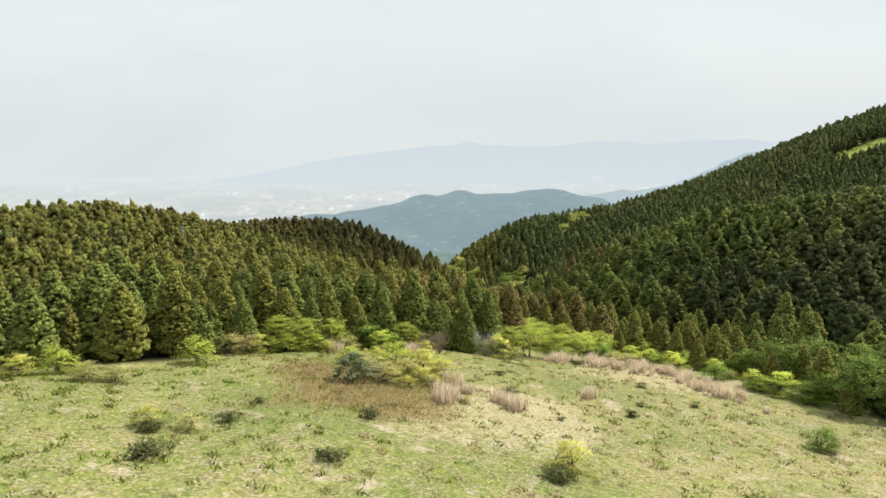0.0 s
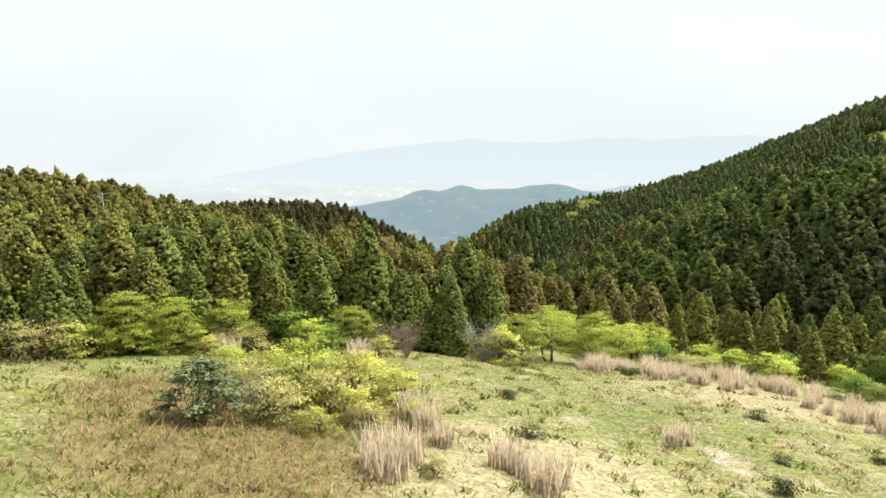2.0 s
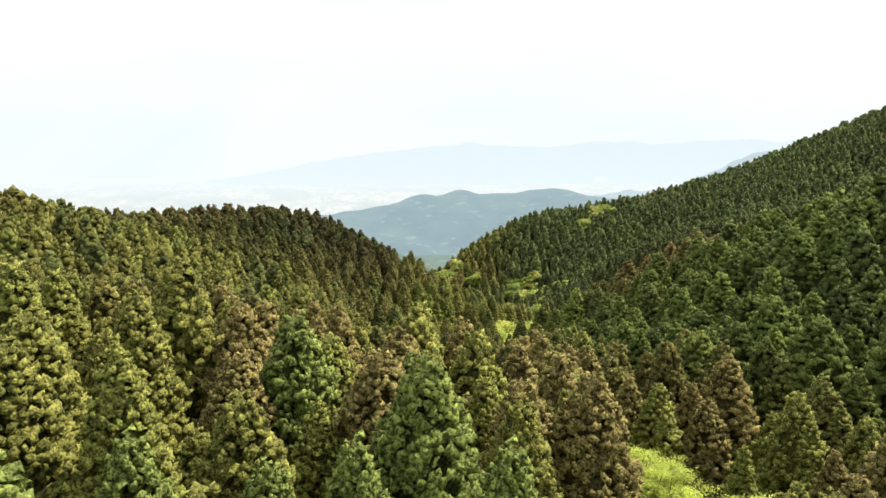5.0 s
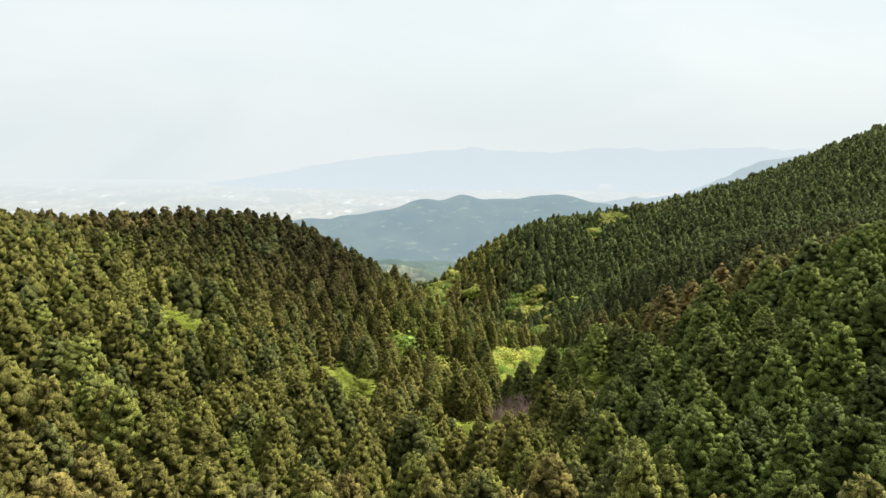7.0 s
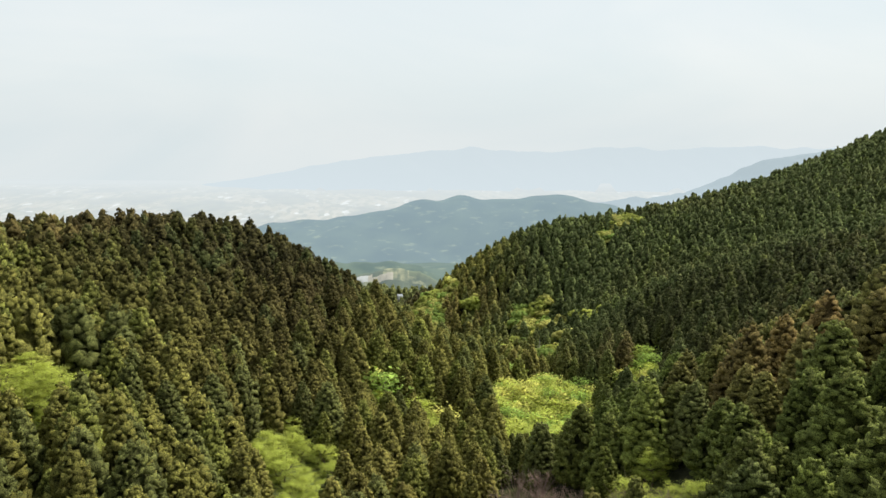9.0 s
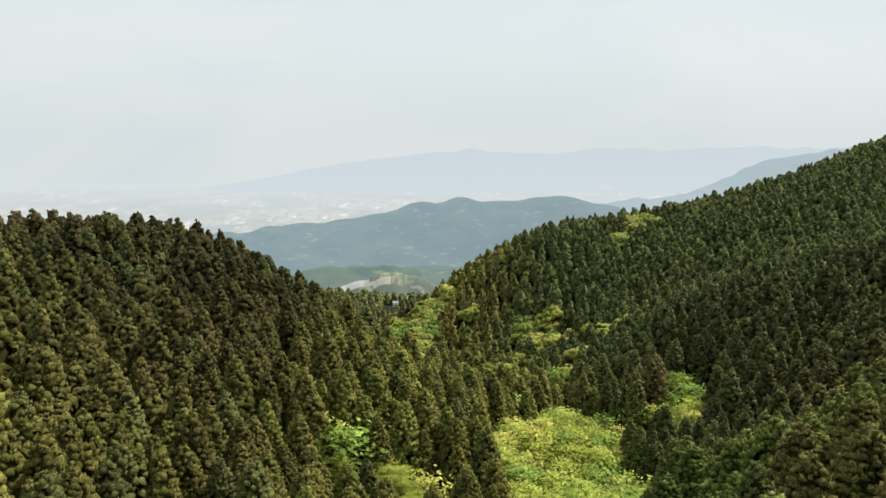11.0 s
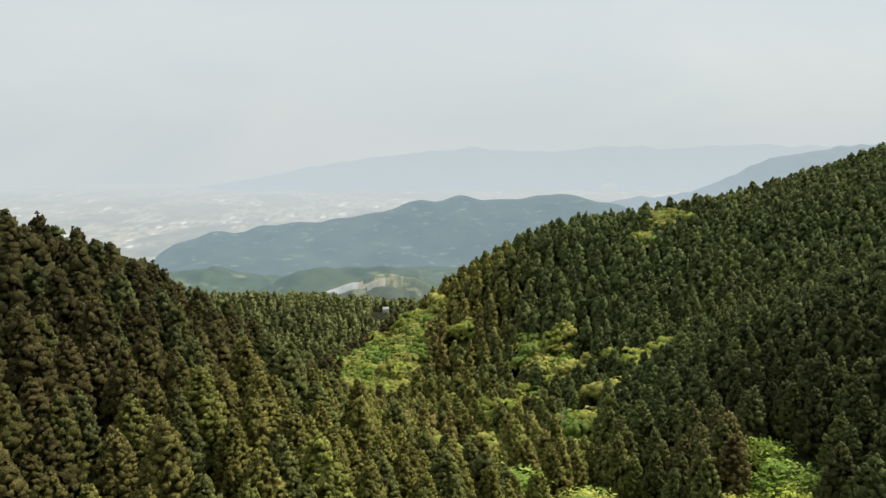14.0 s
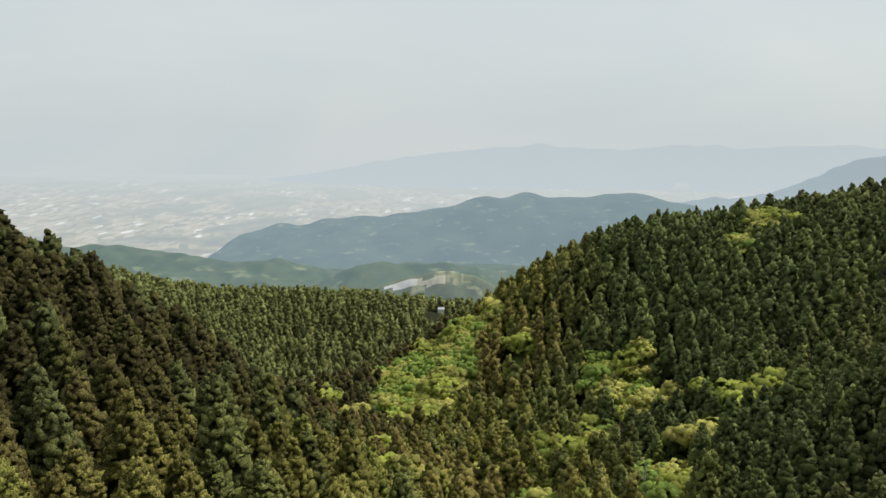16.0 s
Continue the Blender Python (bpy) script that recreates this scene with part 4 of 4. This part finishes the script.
# broadleaves that fill the gaps in the forest
def lumpy_crown(rng, high, wide, n):
    """A broadleaf crown of several rounded heads, each covered with small leafy domes."""
    heads = 7
    hc = np.c_[rng.normal(0, 0.42, heads) * wide, rng.normal(0, 0.42, heads) * wide, high * rng.uniform(0.35, 0.72, heads)]
    hr = wide * rng.uniform(0.42, 0.62, heads)
    k = rng.integers(0, heads, n)
    d = rng.normal(size=(n, 3))
    d[:, 2] = np.abs(d[:, 2]) * 1.1 - 0.15
    d /= np.linalg.norm(d, axis=1)[:, None]
    c = hc[k] + d * hr[k][:, None] * np.array((1, 1, 0.55))
    q = wide * rng.uniform(0.14, 0.26, n)
    axis = d + np.array((0, 0, 0.5)) + rng.normal(0, 0.2, (n, 3))
    axis /= np.linalg.norm(axis, axis=1)[:, None]
    side = np.cross(axis, (0.31, 0.9, 0.29))
    side /= np.linalg.norm(side, axis=1)[:, None]
    fore = np.cross(axis, side)
    V, N = [c + axis * (q * 0.6)[:, None]], [axis]
    for i in range(5):
        w = 2 * math.pi * i / 5 + rng.normal(0, 0.3, n)
        e = (side * np.cos(w)[:, None] + fore * np.sin(w)[:, None]) * rng.uniform(0.6, 1.4, (n, 1)) - axis * 0.15
        V.append(c + e * q[:, None])
        m = e + axis * 0.8
        N.append(m / np.linalg.norm(m, axis=1)[:, None])
    F = (np.arange(n)[:, None, None] * 6 + np.array([(0, 1 + i, 1 + (i + 1) % 5) for i in range(5)])[None]).reshape(-1, 3)
    # dome centres lighter than their rims: rounded shading painted into the leaves
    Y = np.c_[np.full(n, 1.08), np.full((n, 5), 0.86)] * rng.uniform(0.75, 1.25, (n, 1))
    return np.stack(V, 1).reshape(-1, 3), F, np.stack(N, 1).reshape(-1, 3), Y.ravel()


def gap_broadleaves(places):
    """The farther ones, joined."""
    Vs, Fs, Cs, Ns, at = [], [], [], [], 0
    for n_, (x, y, h, wide) in enumerate(places):
        V, F, N, Y = lumpy_crown(np.random.default_rng(800 + n_ % 24), h, 0.55 * h * wide, 26 if h < 2 else 90)
        tone = (LIME * 0.75, YELLOW * 0.78, LIME * 0.62, GRASSY * 0.75, YELLOW * 0.66)[int(R.integers(5))] * R.uniform(0.72, 1.15)
        Vs.append(V + (x, y, float(height(x, y))))
        Fs.append(F + at)
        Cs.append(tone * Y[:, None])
        Ns.append(N)
        at += len(V)
    me = mesh_of("gap_broadleaves", np.vstack(Vs), np.vstack(Fs), BROAD, np.vstack(Cs).clip(0.01, 0.8), False, np.vstack(Ns))
    tagged(new("gap_broadleaves", me), "lime-green broadleaf trees filling gaps in the cedar forest", "trees", kind="stuff")


far_gap = []
for gx, gy, a, b in GLADES:
    turf = gx > 90
    if gy == 266:
        continue
    slope = gy in (550, 575)
    for _ in range(int(math.pi * a * b / (12 if turf else 15 if slope else 14)) + 1):
        w, k = R.uniform(0, 2 * math.pi), math.sqrt(R.random())
        x, y = gx + a * k * math.cos(w), gy + b * k * math.sin(w)
        if y < 400:
            plant("lime_tree" if y < 320 else "far_lime", x, y, R.uniform(2.6, 4.8), 1.2, "broadleaves of the forest gaps")
        elif turf:
            far_gap.append((x, y, R.uniform(0.7, 1.8) if gx > 200 else R.uniform(6.0, 8.2), 1.7 if gx > 200 else 1.15))
        else:
            far_gap.append((x, y, R.uniform(6.0, 9.0) if slope else R.uniform(4.0, 7.5), 1.1))
for gx, gy in SPOTS[1:]:
    for dx, dy, h in ((0, 0, 8.4), (3.0, 2.8, 6.2), (-3.0, 1.6, 6.6), (0.8, -4.4, 5.0)):
        x, y = gx + dx + R.normal(0, 0.7), gy + dy + R.normal(0, 0.7)
        if gy < 400:
            plant("lime_tree" if y < 320 else "far_lime", x, y, h * R.uniform(0.7, 0.9), 1.1, "broadleaves of the forest gaps")
        else:
            far_gap.append((x, y, h * R.uniform(0.8, 1.2), 1.1))
gap_broadleaves(far_gap)


# ---- dark low shrubs and the spreading pine ----
def pad_kind(seed, pads, wide, high, leaf, colour):
    rng = np.random.default_rng(seed)
    V, F, c, N = leaves(rng, pads, 46, wide, high, high * 0.15, leaf, 0.16, 0.6)
    tv, tf = limbs(rng, c, 0.06, high * 0.35, 2)
    return mesh_of("foliage", V, F, CEDAR, np.repeat(colour * (1 + rng.normal(0, 0.15, (len(F), 1))), 4, 0).clip(0.005, 0.5), False, N), mesh_of("trunk", tv, tf, BARK, flat=False), high


JUNIPER = [pad_kind(600 + k, 12, 0.85, 0.95, 0.09, np.array((0.13, 0.145, 0.055))) for k in range(3)]


def pine_kind(seed):
    """A low spreading pine: flat rounded pads of needles on bare limbs."""
    rng = np.random.default_rng(seed)
    ends, Vs, Fs, Ns, Ys, at = [], [], [], [], [], 0
    for k in range(24):
        a, t = k * 2.4 + rng.normal(0, 0.3), (k + 0.5) / 24
        c = np.array((math.cos(a) * 1.55 * (1 - 0.65 * t), math.sin(a) * 1.55 * (1 - 0.65 * t), 0.55 + 1.9 * t))
        V, F, N, Y = lumpy_crown(rng, 0.5, 0.5 * rng.uniform(0.8, 1.25), 70)
        Vs.append(V * np.array((1, 1, 0.7)) + c)
        Fs.append(F + at)
        Ns.append(N)
        Ys.append(Y * rng.uniform(0.8, 1.15))
        at += len(V)
        ends.append(c + (0, 0, 0.1))
    tv, tf = limbs(rng, np.array(ends), 0.07, 0.5, 2)
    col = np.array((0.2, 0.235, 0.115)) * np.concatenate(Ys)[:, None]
    return mesh_of("foliage", np.vstack(Vs), np.vstack(Fs), CEDAR, col.clip(0.005, 0.5), False, np.vstack(Ns)), mesh_of("trunk", tv, tf, BARK, flat=False), 2.6


PINE = pine_kind(620)


def shrub(kind, x, y, h, wide, label):
    ob = new("shrub")
    s = h / kind[2]
    ob.matrix_world = pose(x, y, float(height(x, y)) - 0.03, 0, 0, float(R.uniform(0, 360))) @ Matrix.Diagonal((s * wide, s * wide, s, 1))
    tagged(ob, label, "shrub", "dark shrubs on the meadow")
    part("foliage", kind[0], ob)
    part("trunk", kind[1], ob)


for n_, (x, y, h, w) in enumerate(((-20.4, 51.0, 1.15, 1.1), (-22.3, 56.4, 0.9, 1.0), (-17.6, 60.5, 0.9, 1.0), (-8.0, 53.4, 1.0, 0.9), (9.6, 55.6, 0.9, 1.3), (-5.9, 65.9, 1.4, 0.8), (8.8, 83.8, 0.9, 1.0), (8.3, 93, 0.9, 0.8), (21.3, 78.9, 1.2, 0.8),
                                (27.1, 94.9, 1.0, 0.8), (21.5, 111, 1.2, 1.1), (-16.5, 68.5, 0.8, 1.0), (13.0, 74, 0.6, 1.0), (31, 86, 0.7, 1.0), (3.4, 79.5, 0.8, 1.0), (24.0, 84.0, 0.6, 1.0))):
    shrub(JUNIPER[n_ % 3], x, y, h * (1.0 if n_ < 5 else 0.75), w, "low dark juniper shrub in pale grass")
shrub(PINE, -9.0, 79.6, 3.0, 1.05, "dark spreading pine with flat grey-green pads")


TWIG = plain("pinkish_twigs", (0.2, 0.13, 0.1), (0.38, 0.27, 0.22), 5)


def bare_bush(x, y, h, pale):
    """A leafless many-stemmed bush."""
    rng = np.random.default_rng(int(abs(x) * 10 + y))
    pieces = []
    for _ in range(26):
        a, lean = rng.uniform(0, 2 * math.pi), rng.uniform(0.15, 0.75)
        e = np.array((math.cos(a) * lean, math.sin(a) * lean, rng.uniform(0.7, 1.0))) * h
        m = e * 0.5 + rng.normal(0, 0.08, 3)
        pieces.append(tube([(0, 0, -0.1), m, e], [0.035, 0.02, 0.006], 4))
        for _ in range(7):
            q = m * 0.4 + e * 0.6 + (e - m) * rng.uniform(-0.3, 0.4)
            pieces.append(tube([q, q + rng.normal(0, 0.16 * h, 3) + (0, 0, 0.1 * h)], [0.012, 0.004], 3))
    v, f = joined(pieces)
    ob = new("bare_bush", mesh_of("bare_bush", v, f, PALE_BARK if pale else TWIG, flat=False))
    ob.matrix_world = pose(x, y, float(height(x, y)))
    tagged(ob, "leafless pale grey bush at the forest edge" if pale else "leafless pinkish-brown twiggy bush", "bush", "bare bushes")


for x, y, h, pale in ((7.6, 109.8, 3.8, True), (0.6, 106.0, 3.0, False), (-1.2, 107.2, 2.6, False), (-24.4, 93.0, 2.6, False), (-6.8, 81.6, 1.8, True), (29, 262, 4.0, False), (33, 256, 4.5, False), (36, 250, 4.5, False), (27, 268, 3.5, False), (22, 262, 3.6, False), (24, 265, 3.8, False), (26, 268, 3.6, False), (23, 270, 3.6, False), (25.5, 274, 3.8, False), (27, 277, 3.6, False), (21.5, 274, 3.4, False), (24, 279, 3.8, False), (25, 260, 3.4, False), (50, 478, 5.0, False), (52, 481, 4.6, False), (40, 432, 4.6, False), (43, 428, 4.2, False), (-14, 470, 5.0, False), (-11, 476, 5.0, False), (-17, 476, 5.0, False), (-13, 482, 5.0, False)):
    bare_bush(x, y, h, pale)

# ---- grasses ----
STRAW = foliage("dry_pampas_stalks", 0.45, 0.9, vary=0.3, through_=(1.0, 1.0, 1.0))
BLADE = foliage("meadow_grass_blades", 0.4, 0.9, vary=0.3)


def blades(rng, x, y, z, h, lean, width):
    """Single curved blades as two-piece strips."""
    n = len(x)
    a, b = rng.uniform(0, 2 * math.pi, n), rng.uniform(0, 2 * math.pi, n)
    p = np.c_[x, y, z]
    d = np.c_[np.cos(a), np.sin(a), np.zeros(n)] * (lean * h)[:, None]
    w = np.c_[np.cos(b), np.sin(b), np.zeros(n)] * width
    w[w[:, 0] * d[:, 1] < w[:, 1] * d[:, 0]] *= -1
    up = np.c_[np.zeros(n), np.zeros(n), h]
    V = np.stack([p - w, p + w, p + d * 0.35 + up * 0.6 + w * 0.8, p + d * 0.35 + up * 0.6 - w * 0.8, p + d + up + w * 0.15, p + d + up - w * 0.15], 1).reshape(-1, 3)
    i = np.arange(n)[:, None] * 6
    return V, np.vstack([i + np.array((0, 1, 2, 3)), i + np.array((3, 2, 4, 5))])


def soft_normals(rng, n):
    """Blades lit as a soft turf, not as single cards."""
    N = rng.normal(0, 0.35, (n, 3)) + (0, 0, 1)
    return np.repeat(N / np.linalg.norm(N, axis=1)[:, None], 6, 0)


def pampas_kind(seed):
    rng = np.random.default_rng(seed)
    n = 170
    r, a = 0.62 * np.sqrt(rng.random(n)), rng.uniform(0, 2 * math.pi, n)
    V, F = blades(rng, r * np.cos(a), r * np.sin(a), np.full(n, -0.1), rng.uniform(0.9, 1.75, n), rng.uniform(0.02, 0.32, n), 0.022)
    col = np.repeat(np.array((0.86, 0.71, 0.51)) * rng.uniform(0.7, 1.15, (n, 1)), 6, 0)
    return mesh_of("pampas_tuft", V, F, STRAW, col, False, soft_normals(rng, n))


PAMPAS = [pampas_kind(700 + k) for k in range(4)]
spots = [(1.1, 73.2, 1.3), (0.6, 74.5, 1.4), (1.8, 75.5, 1.2), (1.8, 84.6, 1.2), (2.6, 82.5, 1.1), (3.4, 79.2, 0.9), (6.5, 76.6, 1.1), (7.4, 75.6, 1.1), (8.2, 73.9, 1.2), (9.0, 75.2, 1.0), (18.0, 86.0, 1.0), (18.8, 86.6, 0.9),
         (-14.2, 101.2, 1.2), (-13.2, 100.4, 1.1), (-3.3, 102.4, 1.2), (-2.6, 102.8, 1.1)]
for k in range(84):
    t = (k + 0.5) / 84
    bx, by = 17 + 24 * t, np.interp(17 + 24 * t, (17, 23, 28, 34, 41), (114.2, 114.2, 111.5, 106, 92))
    spots.append((bx + R.normal(0, 1.0), by - 0.3 + R.normal(0, 2.6), R.uniform(0.3, 1.2)))
for x, y, s in spots:
    ob = new("pampas_tuft", PAMPAS[int(R.integers(4))])
    ob.matrix_world = pose(x, y, float(height(x, y)), 0, 0, float(R.uniform(0, 360))) @ Matrix.Diagonal((s * 1.15, s * 1.15, s, 1))
    tagged(ob, "pale dry pampas grass tuft on the meadow", "grass", "pampas tufts")


def meadow_grass():
    n = 110000
    x, y = R.uniform(-50, 56, n), 26 + 95 * R.random(n) ** 0.9
    keep = meadow(x, y) > 0.3
    x, y = x[keep], y[keep]
    patch = ripple(x, y, 3.0, 11) + 0.6 * ripple(x, y, 8.0, 12) + R.normal(0, 0.35, x.size)
    dry = smooth(-0.5, 0.7, patch + 0.034 * (x - 2))
    c = np.array((0.275, 0.34, 0.075)) * (1 - dry)[:, None] + np.array((0.48, 0.41, 0.26)) * dry[:, None]
    c = c * R.uniform(0.5, 1.4, (x.size, 1))
    V, F = blades(R, x, y, height(x, y) - 0.03, R.uniform(0.05, 0.17, x.size), R.uniform(0.7, 2.4, x.size), 0.042)
    tagged(new("meadow_grass", mesh_of("meadow_grass", V, F, BLADE, np.repeat(c, 6, 0), False, soft_normals(R, x.size))), "short green and straw-coloured meadow grass", "grass", kind="stuff")
    # coarser leaning tussocks, in clumps
    n = 26000
    cx, cy = R.uniform(-50, 56, n // 13), 26 + 95 * R.random(n // 13) ** 0.9
    x, y = np.repeat(cx, 13) + R.normal(0, 0.3, n // 13 * 13), np.repeat(cy, 13) + R.normal(0, 0.3, n // 13 * 13)
    tone = np.repeat(R.random(n // 13) < 0.4 + 0.008 * cx, 13)[:, None]
    c = np.where(tone, np.array((0.42, 0.345, 0.2)), np.array((0.19, 0.24, 0.05))) * np.repeat(R.uniform(0.6, 1.15, n // 13), 13)[:, None] * R.uniform(0.7, 1.25, (x.size, 1))
    keep = meadow(x, y) > 1.5
    x, y, c = x[keep], y[keep], c[keep]
    V, F = blades(R, x, y, height(x, y) - 0.03, R.uniform(0.15, 0.42, x.size), R.uniform(0.4, 1.6, x.size), 0.06)
    tagged(new("grass_tussocks", mesh_of("grass_tussocks", V, F, BLADE, np.repeat(c, 6, 0), False, soft_normals(R, x.size))), "coarse green and straw tussocks in the meadow", "grass", kind="stuff")
    n = 18000
    x, y = R.uniform(-32, 8, n), R.uniform(60, 98, n)
    inside = 1.15 - ((x + 8) / 13) ** 2 - ((y - 79) / 15) ** 2 + 0.6 * ripple(x, y, 3.2, 6)
    keep = inside > 0.1 + 0.6 * R.random(n)
    x, y = x[keep], y[keep]
    V, F = blades(R, x, y, height(x, y) - 0.03, R.uniform(0.2, 0.55, x.size), R.uniform(0.3, 1.6, x.size), 0.035)
    c = np.where(R.random((x.size, 1)) < 0.7, np.array((0.40, 0.275, 0.15)), np.array((0.36, 0.33, 0.13))) * R.uniform(0.6, 1.3, (x.size, 1))
    tagged(new("dead_bracken", mesh_of("dead_bracken", V, F, STRAW, np.repeat(c, 6, 0), False, soft_normals(R, x.size))), "brown dead bracken and stalks on the brow", "bracken", kind="stuff")


meadow_grass()


# ---- lone things ----
def dead_trunk(x, y, h):
    """A bleached standing trunk with broken limbs."""
    rng = np.random.default_rng(41)
    ob = new("dead_tree")
    ob.matrix_world = pose(x, y, float(height(x, y)))
    tagged(ob, "bleached dead tree trunk standing in a forest gap", "dead tree")
    v, f = tube([(0, 0, -0.4), (0.06, 0.03, h * 0.4), (0.02, 0.1, h * 0.75), (0.14, 0.08, h)], [0.24, 0.19, 0.12, 0.04], 9)
    part("trunk", mesh_of("trunk", v, f, PALE_BARK, flat=False), ob)
    for k in range(7):
        a, z = rng.uniform(0, 6.28), h * rng.uniform(0.4, 0.92)
        e = np.array((math.cos(a), math.sin(a), 0.35)) * rng.uniform(0.5, 1.5)
        v, f = tube([(0.03, 0.06, z), (0.03 + e[0] * 0.5, 0.06 + e[1] * 0.5, z + e[2] * 0.3), (e[0], e[1], z + e[2])], [0.06, 0.04, 0.012], 5)
        part("limb", mesh_of("limb", v, f, PALE_BARK, flat=False), ob)


dead_trunk(47.9, 433.7, 11.0)
dead_trunk(63.5, 396.7, 8.0)

METAL = plain("galvanised_steel", (0.42, 0.43, 0.44), (0.55, 0.56, 0.57), 3, 0.5, 0.05)
PLASTER = plain("white_plaster", (0.72, 0.72, 0.7), (0.82, 0.82, 0.8), 2, 0.9, 0.1)
TILES = plain("grey_roof", (0.3, 0.32, 0.34), (0.42, 0.43, 0.44), 4, 0.7, 0.2)


def box(x0, x1, y0, y1, z0, z1):
    v = np.array([(x, y, z) for z in (z0, z1) for y in (y0, y1) for x in (x0, x1)], float)
    return v, np.array([(0, 2, 3, 1), (4, 5, 7, 6), (0, 1, 5, 4), (2, 6, 7, 3), (0, 4, 6, 2), (1, 3, 7, 5)])


def utility_pole(x, y, h):
    ob = new("utility_pole")
    ob.matrix_world = pose(x, y, float(height(x, y)), 0, 0, 20)
    tagged(ob, "thin grey utility pole rising above the cedars", "pole")
    v, f = tube([(0, 0, -0.5), (0, 0, h * 0.5), (0, 0, h)], [0.16, 0.13, 0.1], 10)
    part("shaft", mesh_of("shaft", v, f, METAL, flat=False), ob)
    for z in (h - 0.4, h - 1.1):
        v, f = box(-0.9, 0.9, -0.05, 0.05, z - 0.05, z + 0.05)
        part("crossarm", mesh_of("crossarm", v, f, METAL), ob)


utility_pole(-68.2, 204, 12.6)


def house(x, y):
    """A small white house with a gabled roof in the plantation."""
    ob = new("house")
    ob.matrix_world = pose(x, y, float(height(x, y)), 0, 0, 15) @ Matrix.Diagonal((0.5, 0.5, 0.72, 1))
    tagged(ob, "small white house with a grey gabled roof among trees", "house")
    v, f = box(-4.5, 4.5, -3, 3, -2, 4.4)
    part("wall", mesh_of("wall", v, f, PLASTER), ob)
    v = np.array([(-5, -3.6, 4.5), (5, -3.6, 4.5), (5, 0, 6.6), (-5, 0, 6.6), (-5, 3.6, 4.5), (5, 3.6, 4.5), (-5, -3.6, 4.3), (5, -3.6, 4.3), (5, 3.6, 4.3), (-5, 3.6, 4.3)], float)
    part("roof", mesh_of("roof", np.vstack([v]), np.array([(0, 1, 2, 3), (3, 2, 5, 4), (6, 9, 8, 7), (0, 6, 7, 1), (4, 5, 8, 9), (0, 3, 4, 9), (1, 7, 8, 5), (1, 5, 2, 1), (0, 9, 6, 0)]), TILES), ob)
    for wx in (-2.6, 0, 2.6):
        v, f = box(wx - 0.6, wx + 0.6, -3.06, -2.98, 1.2, 2.6)
        part("window", mesh_of("window", v, f, METAL), ob)


house(-21.0, 852)
